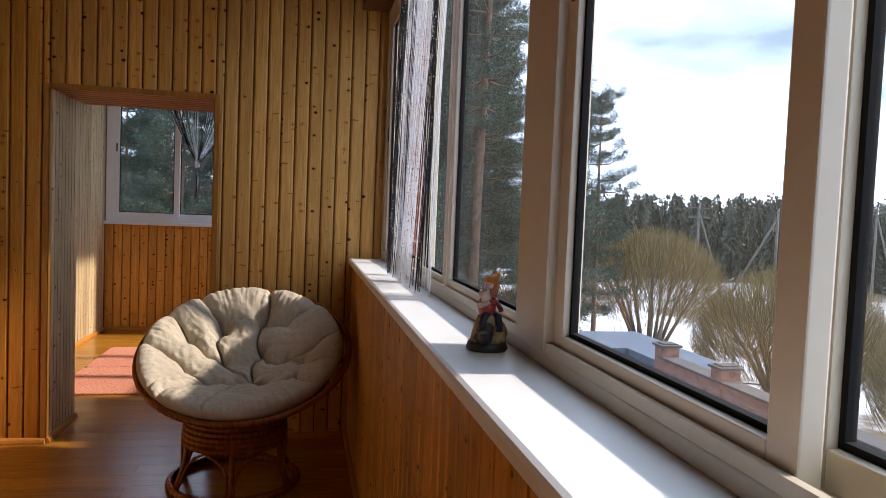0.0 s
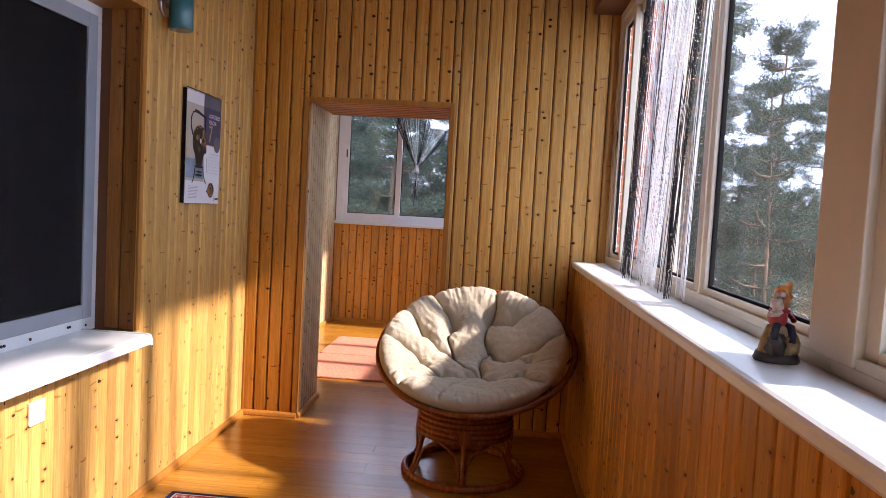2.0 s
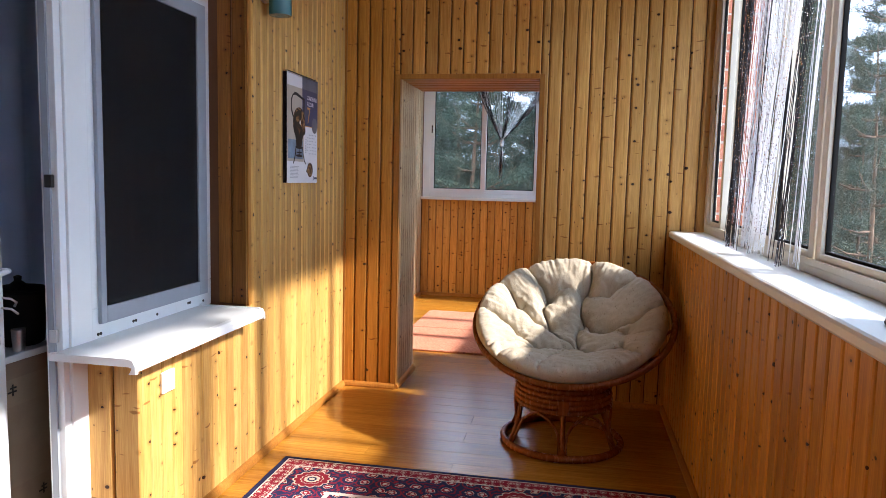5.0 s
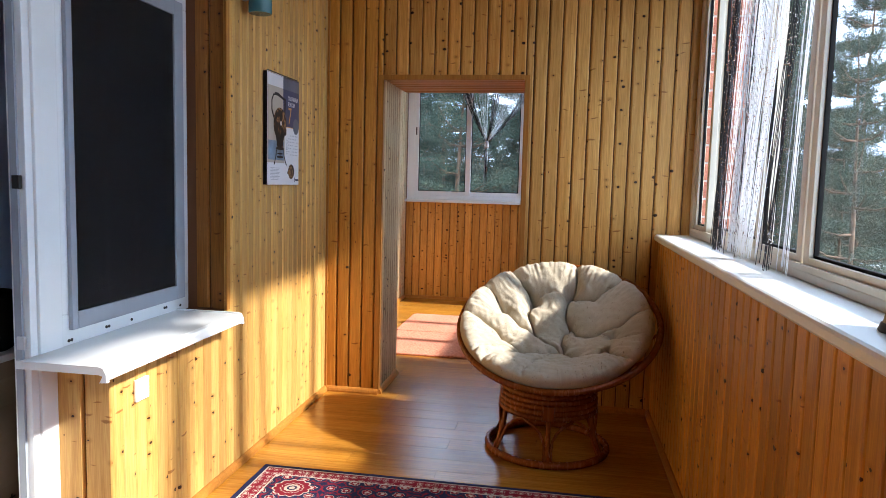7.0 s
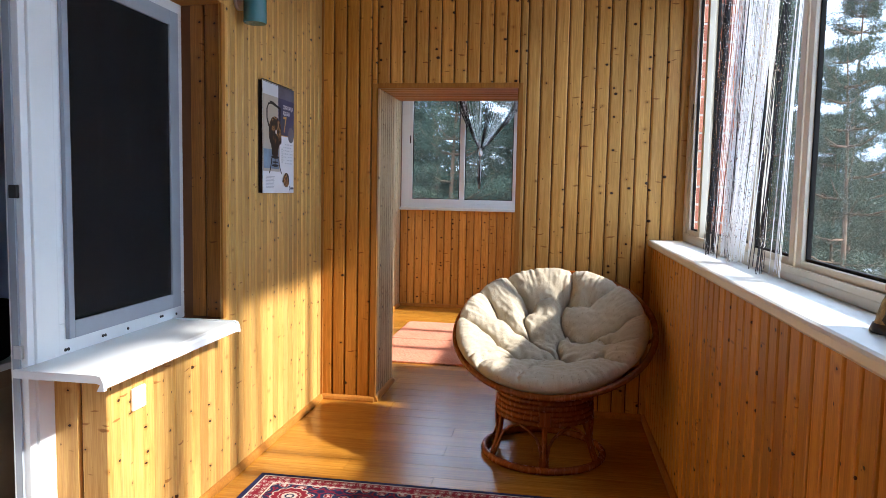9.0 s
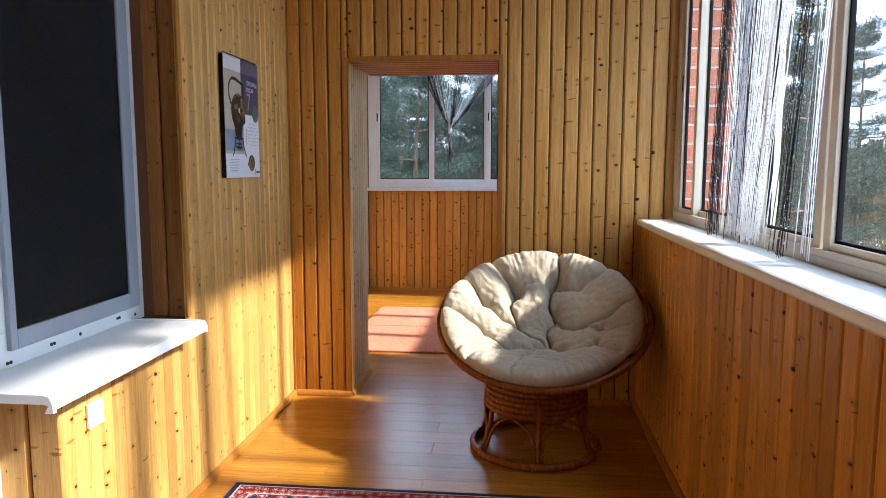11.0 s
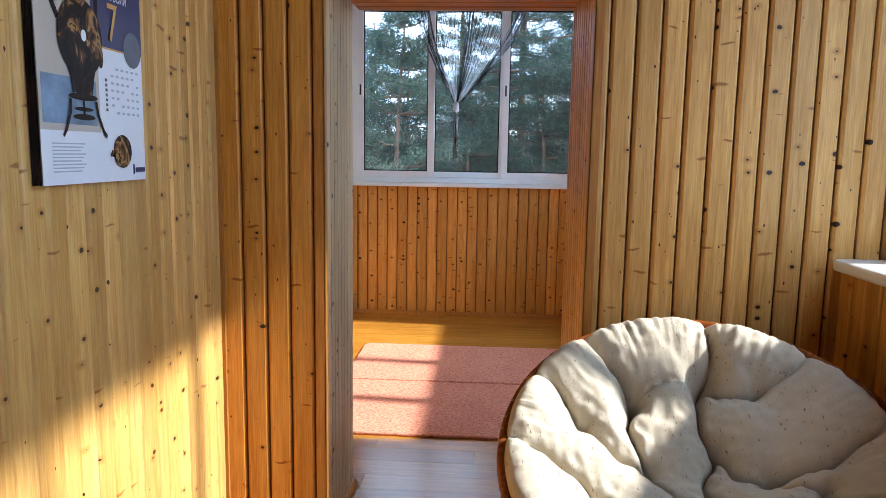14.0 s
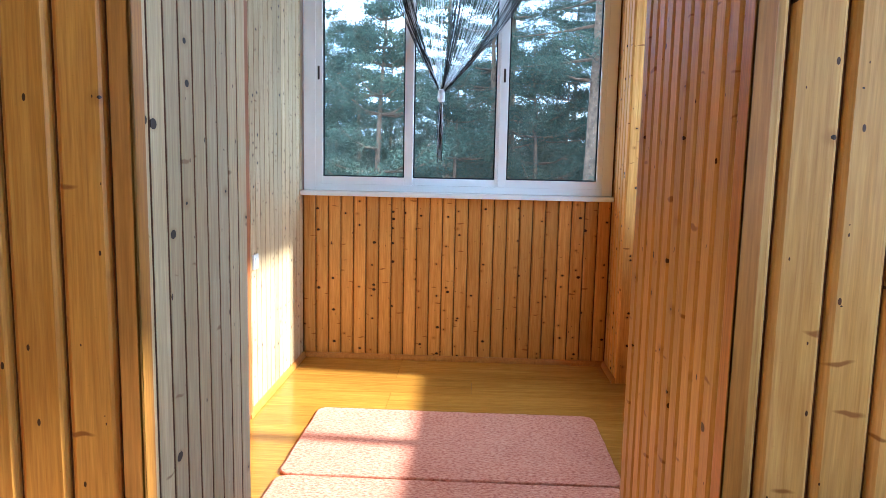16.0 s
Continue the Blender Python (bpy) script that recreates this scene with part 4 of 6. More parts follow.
    top = np.stack([X * G, Y * G, H], axis=2).tolist()
    vt = [[bm.verts.new(c) for c in row] for row in top[1:]]
    c0 = bm.verts.new(tuple(sum(c[k] for c in top[1]) / NA for k in range(3)))
    for i in range(NR - 1):
        for j in range(NA):
            bm.faces.new((vt[i][j], vt[i][(j + 1) % NA], vt[i + 1][(j + 1) % NA], vt[i + 1][j])).smooth = True
    for j in range(NA):
        bm.faces.new((c0, vt[0][(j + 1) % NA], vt[0][j])).smooth = True
    vb = [[bm.verts.new((float(X[i, j]), float(Y[i, j]), float(base[i, 0] - 0.055 * edge[i, 0]))) for j in range(NA)] for i in range(8, NR, 8)]
    rows = vb + [vt[-1]]
    for A, B in zip(rows, rows[1:]):
        for j in range(NA):
            bm.faces.new((A[j], B[j], B[(j + 1) % NA], A[(j + 1) % NA])).smooth = True
    bm.faces.new(rows[0])


cushion = bmesh.new()
build_cushion(cushion)
bmesh.ops.transform(cushion, matrix=Matrix.Translation(RIM_C) @ Matrix.Rotation(radians(TILT_D), 4, "Z") @ Matrix.Rotation(radians(TILT_A), 4, "Y") @ Matrix.Translation((-0.002, -0.014, 0.006)), verts=cushion.verts)
tagged(part("cushion", cushion, CANVAS), "thick tufted beige canvas cushion lying in the chair", "cushion")

# ---- rugs ----


def node_math(n, l, op, a, b=None, c=None):
    m = n.new("ShaderNodeMath")
    m.operation = op
    for k, v in enumerate((a, b, c)):
        if v is None:
            continue
        if isinstance(v, (int, float)):
            m.inputs[k].default_value = v
        else:
            l.new(v, m.inputs[k])
    return m.outputs[0]


def oriental_material():
    """Navy and crimson pile with nested borders, rosettes and a lattice of small motifs; local x 0..1.86, y 0..2.6."""
    m, n, l, b = mat("oriental_pile", (0.05, 0.05, 0.12), 0.95, spec=0.1)
    tc = n.new("ShaderNodeTexCoord")
    s = n.new("ShaderNodeSeparateXYZ")
    l.new(tc.outputs["Object"], s.inputs[0])
    W, H = 1.86, 2.6
    ex = node_math(n, l, "MINIMUM", s.outputs[0], node_math(n, l, "SUBTRACT", W, s.outputs[0]))
    ey = node_math(n, l, "MINIMUM", s.outputs[1], node_math(n, l, "SUBTRACT", H, s.outputs[1]))
    e = node_math(n, l, "MINIMUM", ex, ey)
    navy, red, cream = (0.022, 0.026, 0.075), (0.26, 0.018, 0.035), (0.62, 0.55, 0.48)
    v = n.new("ShaderNodeTexVoronoi")
    v.voronoi_dimensions = "2D"
    v.inputs["Scale"].default_value = 13.0
    v.inputs["Randomness"].default_value = 0.45
    l.new(tc.outputs["Object"], v.inputs["Vector"])
    d = v.outputs["Distance"]
    nz = noise_of(n, l, tc.outputs["Object"], 34.0, 3, 0.6, 1.2)
    dd = node_math(n, l, "MULTIPLY_ADD", nz, 0.5, d)
    body = ramp(n, [(0.0, cream), (0.36, red), (0.50, cream), (0.535, navy), (0.72, navy), (0.745, red), (0.83, navy)])
    body.color_ramp.interpolation = "CONSTANT"
    l.new(dd, body.inputs["Fac"])
    band = ramp(n, [(0.0, cream), (0.40, red), (0.56, cream), (0.61, red)])
    band.color_ramp.interpolation = "CONSTANT"
    v2 = n.new("ShaderNodeTexVoronoi")
    v2.voronoi_dimensions = "2D"
    v2.inputs["Scale"].default_value = 26.0
    v2.inputs["Randomness"].default_value = 0.3
    l.new(tc.outputs["Object"], v2.inputs["Vector"])
    l.new(node_math(n, l, "MULTIPLY_ADD", nz, 0.45, v2.outputs["Distance"]), band.inputs["Fac"])

    def less(val, t):
        return node_math(n, l, "LESS_THAN", val, t)

    col = body.outputs["Color"]
    # inner rectangle outlines and the border stripes
    ring = node_math(n, l, "LESS_THAN", node_math(n, l, "ABSOLUTE", node_math(n, l, "SUBTRACT", e, 0.345)), 0.012)
    col = mixer(n, l, ring, col, cream)
    ring2 = less(e, 0.105)
    col = mixer(n, l, ring2, col, cream)
    col = mixer(n, l, less(e, 0.097), col, band.outputs["Color"])
    col = mixer(n, l, less(e, 0.034), col, cream)
    col = mixer(n, l, less(e, 0.027), col, navy)
    # rosettes along the wide border
    px = node_math(n, l, "SUBTRACT", node_math(n, l, "PINGPONG", node_math(n, l, "SUBTRACT", s.outputs[0], 0.225), 0.47), 0.0)
    py = node_math(n, l, "SUBTRACT", ey, 0.225)
    rad = node_math(n, l, "SQRT", node_math(n, l, "ADD", node_math(n, l, "MULTIPLY", px, px), node_math(n, l, "MULTIPLY", py, py)))
    ang = node_math(n, l, "ARCTAN2", py, px)
    pet = node_math(n, l, "MULTIPLY_ADD", node_math(n, l, "ABSOLUTE", node_math(n, l, "SINE", node_math(n, l, "MULTIPLY", ang, 6.0))), 0.012, 0.078)
    rr = node_math(n, l, "DIVIDE", rad, pet)
    ros = ramp(n, [(0.0, cream), (0.16, navy), (0.26, cream), (0.42, red), (0.56, cream), (0.60, red), (0.92, cream)])
    ros.color_ramp.interpolation = "CONSTANT"
    l.new(rr, ros.inputs["Fac"])
    col = mixer(n, l, less(rr, 1.0), col, ros.outputs["Color"])
    fine = noise_of(n, l, tc.outputs["Object"], 420.0, 2)
    col = mixer(n, l, 0.35, col, fine, "OVERLAY")
    l.new(col, b.inputs["Base Color"])
    bump(n, l, b, fine, 0.6, 0.002)
    return m


def rug_mesh(bm, x0, x1, y0, y1, h, radius, wob=0.004, seed=1):
    """A flat rug with rounded corners and a slightly wavering edge."""
    pts = []
    for cx, cy, a0 in ((x1 - radius, y1 - radius, 0), (x0 + radius, y1 - radius, 90), (x0 + radius, y0 + radius, 180), (x1 - radius, y0 + radius, 270)):
        for k in range(7):
            a = radians(a0 + 15 * k)
            pts.append(Vector((cx + radius * math.cos(a), cy + radius * math.sin(a), 0)))
    dense = []
    for a, b_ in zip(pts, pts[1:] + pts[:1]):
        k = max(1, int((b_ - a).length / 0.03))
        dense += [a.lerp(b_, i / k) for i in range(k)]
    dense = [p + Vector((noise.noise(p * 9 + Vector((seed, 0, 0))), noise.noise(p * 9 + Vector((0, seed, 5))), 0)) * wob for p in dense]
    c = Vector(((x0 + x1) / 2, (y0 + y1) / 2, 0))
    lo = [bm.verts.new(p) for p in dense]
    mid = [bm.verts.new(p + Vector((0, 0, h * 0.7))) for p in dense]
    hi = [bm.verts.new(p + (c - p).normalized() * h * 0.5 + Vector((0, 0, h))) for p in dense]
    k = len(dense)
    for A, B in ((lo, mid), (mid, hi)):
        for i in range(k):
            bm.faces.new((A[i], A[(i + 1) % k], B[(i + 1) % k], B[i])).smooth = True
    bm.faces.new(hi)
    bm.faces.new(lo[::-1])


bm = bmesh.new()
rug_mesh(bm, 0, 1.86, 0, 2.6, 0.009, 0.006, 0.002)
rug = part("oriental_rug", bm, oriental_material())
rug.matrix_basis = pose(-1.18, 0.605, 0.0005)
tagged(rug, "navy and crimson oriental rug with cream floral pattern", "rug")

PINK, kn_, kl_, kb_ = mat("pink_pile", (0.651, 0.256, 0.156), 0.95, spec=0.1)
tk = kn_.new("ShaderNodeTexCoord")
k1 = noise_of(kn_, kl_, mapped(kn_, kl_, tk.outputs["Object"], (55, 110, 55)), 1.0, 4, 0.65)
k2 = noise_of(kn_, kl_, tk.outputs["Object"], 4.0, 3)
kr = ramp(kn_, [(0.34, (0.441, 0.128, 0.078)), (0.5, (0.672, 0.269, 0.168)), (0.68, (0.750, 0.410, 0.276))])
kl_.new(k1, kr.inputs["Fac"])
kl_.new(mixer(kn_, kl_, 0.2, kr.outputs["Color"], k2, "OVERLAY"), kb_.inputs["Base Color"])
bump(kn_, kl_, kb_, k1, 0.9, 0.006)
for y0_, y1_, sd in ((6.362, 7.20, 1), (5.50, 6.345, 7)):
    bm = bmesh.new()
    rug_mesh(bm, -1.285, 0.25, y0_, y1_, 0.016, 0.05, 0.006, sd)
    r_ = part("bath_rug", bm, PINK)
    r_.location.z = 0.0005
    tagged(r_, "salmon pink shaggy rug with rounded corners lying on the planks", "rug", "pink rugs")

# ---- wall things ----


def flat_poly(bm, pts, x, mi=0):
    """A thin printed shape; points are (y, z) on a plane of constant x."""
    a = [bm.verts.new((x, y, z)) for y, z in pts]
    b_ = [bm.verts.new((x - 0.0003, y, z)) for y, z in pts]
    bm.faces.new(a).material_index = mi
    k = len(pts)
    for i in range(k):
        bm.faces.new((b_[i], b_[(i + 1) % k], a[(i + 1) % k], a[i])).material_index = mi


CAL_Y, CAL_Z, CAL_W, CAL_H, CAL_X = 3.458, 1.927, 0.425, 0.568, -1.284
calendar = thing("wall_calendar", (LW + 0.002, CAL_Y + CAL_W / 2, CAL_Z - CAL_H), "large glossy wall calendar with a bronze samovar picture", "calendar")
CWHITE = speckled("glossy_paper", (0.78, 0.79, 0.82), 0.32, 3.0, 0.02)
CNAVY, _, _, _ = mat("navy_print", (0.018, 0.02, 0.085), 0.3)
CBEIGE, _, _, _ = mat("beige_print", (0.50, 0.44, 0.36), 0.35)
CBLUE = speckled("slate_print", (0.16, 0.24, 0.34), 0.32, 9.0, 0.4)
CBRONZE, zn, zl, zb = mat("bronze_print", (0.2, 0.1, 0.05), 0.3, spec=0.1)
ztc = zn.new("ShaderNodeTexCoord")
zf = noise_of(zn, zl, mapped(zn, zl, ztc.outputs["Object"], (1, 16, 11)), 1.0, 3, 0.6, 1.2)
zr = ramp(zn, [(0.40, (0.008, 0.005, 0.004)), (0.52, (0.022, 0.011, 0.007)), (0.57, (0.14, 0.06, 0.02)), (0.62, (0.42, 0.24, 0.09)), (0.66, (0.03, 0.015, 0.008)), (0.8, (0.010, 0.006, 0.005))])
zl.new(zf, zr.inputs["Fac"])
zl.new(zr.outputs["Color"], zb.inputs["Base Color"])
CDARK = speckled("dark_print", (0.02, 0.014, 0.012), 0.35, 15.0, 0.5, spec=0.1)
CGOLD, _, _, _ = mat("gold_print", (0.62, 0.33, 0.07), 0.35)
CGREY, _, _, _ = mat("grey_print", (0.45, 0.46, 0.5), 0.4)
CDUSK = speckled("dusk_print", (0.10, 0.11, 0.14), 0.32, 9.0, 0.3)


def cu(u, v):
    return (CAL_Y + CAL_W * u - (CAL_Y + CAL_W / 2), CAL_Z - CAL_H * v - (CAL_Z - CAL_H))


def cal_shape(name, shapes, material, level, label="", parent=None):
    if name == "samovar_picture" and len(shapes) > 1:
        for sh in shapes[1:]:
            cal_shape(name, [sh], material, level, label, parent)
        shapes = shapes[:1]
    bm = bmesh.new()
    for sh in shapes:
        flat_poly(bm, [cu(u, v) for u, v in sh], CAL_X - LW - 0.002 + 0.0006 * level)
    return part(name, bm, material, parent or calendar, label)


def rect(u0, v0, u1, v1):
    return [(u0, v1), (u1, v1), (u1, v0), (u0, v0)]


def ell(u, v, a, b, n=28, t0=0, t1=360):
    return [(u + a * math.cos(radians(t0 + (t1 - t0) * k / n)), v + b * math.sin(radians(t0 + (t1 - t0) * k / n))) for k in range(n)]


d0 = CAL_X - LW - 0.002
for k in range(5):
    a0, a1 = d0 * k / 5.0, d0 * (k + 0.8) / 5.0
    bm = bmesh.new()
    box(bm, a0 + 0.0005, a1, -CAL_W / 2 + 0.002 * (k % 2), CAL_W / 2 - 0.001 * (k % 3), 0.0015 * ((k * 2) % 3), CAL_H)
    part("page", bm, CDARK, calendar, "dark edge of an older calendar page")
bm = bmesh.new()
box(bm, d0 - 0.003, d0, -CAL_W / 2, CAL_W / 2, 0, CAL_H)
sheet = part("front_sheet", bm, CWHITE, calendar)
bm = bmesh.new()
for k in range(44):
    y = -CAL_W / 2 + CAL_W * (k + 0.5) / 44
    tube(bm, [(d0 - 0.012, y, CAL_H - 0.006), (d0 + 0.003, y, CAL_H - 0.004), (d0 + 0.003, y, CAL_H + 0.006), (d0 - 0.012, y, CAL_H + 0.006)], 0.0008, 4)
part("wire_binding", bm, DARKMETAL, calendar, "black wire comb binding")
cal_shape("picture", [rect(0.0, 0.115, 0.52, 0.80)], CBEIGE, 1, "beige studio picture")
cal_shape("picture", [rect(0.02, 0.60, 0.49, 0.775)], CBLUE, 2, "slate blue table in the picture")
cal_shape("picture", [rect(0.47, 0.0, 1.0, 0.455)], CNAVY, 2, "navy title block")
cal_shape("picture", [rect(0.47, 0.0, 1.0, 0.115)], CDUSK, 3, "dark upper band")
cal_shape("rule", [rect(0.47, 0.455, 1.0, 0.462)], CGOLD, 3, "thin gold rule")
cal_shape("medal", [ell(0.885, 0.44, 0.10, 0.075)], CDUSK, 4, "dark round medal")
hand_l = [(0.16, 0.40), (0.10, 0.33), (0.10, 0.24), (0.16, 0.185), (0.24, 0.175), (0.24, 0.19), (0.17, 0.20), (0.13, 0.245), (0.13, 0.32), (0.19, 0.39)]
cal_shape("samovar_picture", [hand_l, [(0.20, 0.165), (0.30, 0.165), (0.53, 0.205), (0.53, 0.225), (0.30, 0.195), (0.20, 0.19)], [(0.50, 0.20), (0.54, 0.20), (0.53, 0.36), (0.50, 0.36)]], CDARK, 4, "dark kettle handle in the picture")
cal_shape("samovar_picture", [[(0.22, 0.53), (0.255, 0.60), (0.27, 0.655), (0.45, 0.655), (0.465, 0.60), (0.50, 0.53)], [(0.30, 0.345), (0.27, 0.325), (0.33, 0.315), (0.42, 0.325), (0.41, 0.345)], ell(0.54, 0.50, 0.025, 0.045)], CBRONZE, 5, "bronze samovar lid, tap and foot in the picture")
cal_shape("samovar_picture", [ell(0.36, 0.445, 0.200, 0.150, 40)], CBRONZE, 6, "shiny bronze samovar body in the picture")
cal_shape("samovar_picture", [ell(0.385, 0.435, 0.022, 0.022)], CWHITE, 7, "bright highlight in the picture")
cal_shape("samovar_picture", [ell(0.36, 0.668, 0.13, 0.014), rect(0.352, 0.68, 0.368, 0.74),
                              [(0.235, 0.68), (0.255, 0.68), (0.25, 0.73), (0.205, 0.80), (0.175, 0.825), (0.165, 0.815), (0.19, 0.79), (0.225, 0.73)],
                              [(0.465, 0.68), (0.485, 0.68), (0.50, 0.73), (0.545, 0.79), (0.575, 0.81), (0.565, 0.825), (0.53, 0.80), (0.48, 0.735)],
                              ell(0.36, 0.745, 0.10, 0.012), ell(0.36, 0.715, 0.085, 0.008)], CDARK, 6, "wrought stand in the picture")
cal_shape("cup_picture", [ell(0.735, 0.875, 0.10, 0.07), [(0.62, 0.87), (0.60, 0.895), (0.66, 0.90), (0.66, 0.87)]], CBRONZE, 3, "small bronze cup picture")
cal_shape("logo", [rect(0.845, 0.93, 0.862, 0.975), rect(0.875, 0.945, 0.985, 0.965)], CNAVY, 3, "plain dark logo shape")
cal_shape("text_block", [rect(0.08, 0.845 + 0.013 * k, 0.36 - 0.02 * (k % 3), 0.850 + 0.013 * k) for k in range(9)], CGREY, 3, "small grey lines of print")
cal_shape("text_block", [rect(0.64 + 0.055 * c, 0.53 + 0.030 * k, 0.668 + 0.055 * c, 0.540 + 0.030 * k) for k in range(7) for c in range(6) if (c + k) % 6], CGREY, 3, "grid of grey dates")
cal_shape("text_block", [rect(0.58, 0.58 + 0.02 * k, 0.60, 0.592 + 0.02 * k) for k in range(7)], CDUSK, 3, "upright line of month print")


def lettering(text, u, v, size, material, label, sx=1.0):
    fc = bpy.data.curves.new("lettering", "FONT")
    fc.body = text
    fc.size = size
    fc.extrude = 0.0002
    tmp = bpy.data.objects.new("tmp", fc)
    scene.collection.objects.link(tmp)
    me = bpy.data.meshes.new_from_object(tmp.evaluated_get(bpy.context.evaluated_depsgraph_get()))
    bpy.data.objects.remove(tmp)
    y, z = cu(u, v)
    me.transform(Matrix.Translation((d0 + 0.0034, y, z)) @ Matrix(((0, 0, 1, 0), (1, 0, 0, 0), (0, 1, 0, 0), (0, 0, 0, 1))) @ Matrix.Diagonal((sx, 1, 1, 1)))
    me.materials.clear()
    me.materials.append(material)
    ob = new("lettering", me)
    ob.parent = calendar
    ob["label"] = label
    return ob


lettering("СОКРОВИЩА", 0.615, 0.205, 0.030, CWHITE, "white title letters", 0.72)
lettering("РОССИИ", 0.615, 0.262, 0.030, CWHITE, "white title letters", 0.72)
lettering("7", 0.615, 0.425, 0.125, CGOLD, "large gold numeral seven", 0.8)

# wall lamp
TEAL, tn, tl, tb = mat("teal_glass", (0.05, 0.22, 0.25), 0.25)
tb.inputs["Transmission Weight"].default_value = 0.25
sconce = thing("wall_lamp", (LW + 0.002, 3.235, 2.147), "teal glass cylinder wall lamp, switched off", "lamp")
bm = bmesh.new()
lathe(bm, [(0.050, 0.0), (0.053, 0.003), (0.053, 0.21), (0.050, 0.212), (0.048, 0.208), (0.048, 0.006), (0.006, 0.005)], 32, centre=(0.085, 0, 0))
part("shade", bm, TEAL, sconce, "teal glass shade")
bm = bmesh.new()
cyl(bm, (0, 0, 0.11), (0.016, 0, 0.11), 0.05, seg=24)
part("wall_plate", bm, STEEL, sconce, "round metal plate")
bm = bmesh.new()
cyl(bm, (0.016, 0, 0.11), (0.04, 0, 0.11), 0.012)
part("arm", bm, STEEL, sconce)

# switch
switch = thing("light_switch", (LW, 2.389, 0.572), "white plastic rocker switch on the boards", "switch")
bm = bmesh.new()
box(bm, 0.0005, 0.012, -0.041, 0.041, 0, 0.082, bevel=0.004)
part("plate", bm, PVC, switch)
bm = bmesh.new()
box(bm, 0.0121, 0.017, -0.022, 0.022, 0.018, 0.064, bevel=0.002)
part("rocker", bm, PVC, switch)
switch_2 = copy_thing(switch, pose(R2L, 7.16, 0.80))

# ---- figurine on the sill: one mesh ----
FIG = [mat("fig_stone", (0.05, 0.045, 0.04), 0.4)[0], speckled("fig_bark", (0.40, 0.30, 0.14), 0.5, 40.0, 0.6), mat("fig_red", (0.38, 0.03, 0.035), 0.35)[0],
       mat("fig_navy", (0.02, 0.025, 0.05), 0.35)[0], mat("fig_skin", (0.48, 0.20, 0.09), 0.4)[0], mat("fig_gold", (0.72, 0.30, 0.05), 0.35)[0], speckled("fig_pale", (0.62, 0.50, 0.42), 0.4, 50.0, 0.4)]
bm = bmesh.new()


def blob(bm, c, s, mi, lumpy=0.0, seg=14):
    r = bmesh.ops.create_uvsphere(bm, u_segments=seg, v_segments=seg * 2 // 3, radius=1.0)
    for v in r["verts"]:
        k = 1 + lumpy * noise.noise(v.co * 2.3 + Vector(c) * 30)
        v.co = Vector((c[0] + v.co.x * s[0] * k, c[1] + v.co.y * s[1] * k, c[2] + v.co.z * s[2] * k))
    for f in {f for v in r["verts"] for f in v.link_faces}:
        f.material_index = mi
        f.smooth = True


lathe(bm, [(0.049, 0.0), (0.052, 0.008), (0.047, 0.02), (0.042, 0.045), (0.034, 0.075), (0.027, 0.095), (0.015, 0.10)], 18, mi=1)
lathe(bm, [(0.053, 0.0), (0.056, 0.006), (0.050, 0.024), (0.020, 0.026)], 18, mi=0)
blob(bm, (-0.030, -0.024, 0.045), (0.020, 0.024, 0.036), 0, 0.5)
blob(bm, (0.012, -0.034, 0.050), (0.022, 0.018, 0.030), 1, 0.5)
blob(bm, (-0.004, 0.0, 0.118), (0.024, 0.024, 0.034), 2, 0.2)
blob(bm, (-0.004, -0.006, 0.138), (0.027, 0.025, 0.010), 2, 0.1)
tube(bm, [(-0.010, -0.010, 0.100), (-0.030, -0.022, 0.098), (-0.040, -0.026, 0.078), (-0.042, -0.028, 0.062)], 0.010, 8, mi=3)
tube(bm, [(0.010, -0.014, 0.100), (0.006, -0.034, 0.096), (0.004, -0.042, 0.074), (0.002, -0.044, 0.056)], 0.010, 8, mi=3)
blob(bm, (-0.045, -0.034, 0.056), (0.014, 0.012, 0.008), 0)
tube(bm, [(-0.022, -0.004, 0.134), (-0.040, -0.010, 0.126), (-0.034, -0.026, 0.130), (-0.024, -0.028, 0.138)], 0.007, 8, mi=6)
tube(bm, [(0.018, -0.004, 0.134), (0.030, -0.012, 0.118), (0.022, -0.026, 0.112)], 0.007, 8, mi=2)
blob(bm, (0.004, -0.004, 0.162), (0.020, 0.019, 0.020), 4, 0.25)
blob(bm, (-0.026, -0.016, 0.152), (0.016, 0.014, 0.018), 6, 0.6)
blob(bm, (-0.008, -0.008, 0.178), (0.013, 0.012, 0.011), 6, 0.6)
blob(bm, (0.010, 0.002, 0.176), (0.022, 0.020, 0.014), 5, 0.5)
tube(bm, [(0.0, 0.0, 0.182), (0.020, 0.002, 0.196), (0.032, 0.004, 0.206), (0.034, 0.004, 0.214)], [0.020, 0.014, 0.009, 0.006], 10, mi=5)
fig = part("figurine", bm, FIG)
fig.matrix_basis = pose(0.876, 1.625, SILLZ + 0.0005, 0, 0, 25) @ Matrix.Diagonal((0.84, 0.84, 0.80, 1))
tagged(fig, "painted gnome figurine in red and navy sitting on a stump", "figurine")

# ---- string curtains ----
SILVER, _, _, vb_ = mat("white_string", (0.90, 0.91, 0.93), 0.30, 0.0)
v_tl, v_mx = SILVER.node_tree.nodes.new("ShaderNodeBsdfTranslucent"), SILVER.node_tree.nodes.new("ShaderNodeMixShader")
v_tl.inputs["Color"].default_value = (0.95, 0.96, 0.98, 1)
SILVER.node_tree.links.new(vb_.outputs[0], v_mx.inputs[1])
SILVER.node_tree.links.new(v_tl.outputs[0], v_mx.inputs[2])
SILVER.node_tree.links.new(v_mx.outputs[0], SILVER.node_tree.nodes["Material Output"].inputs["Surface"])
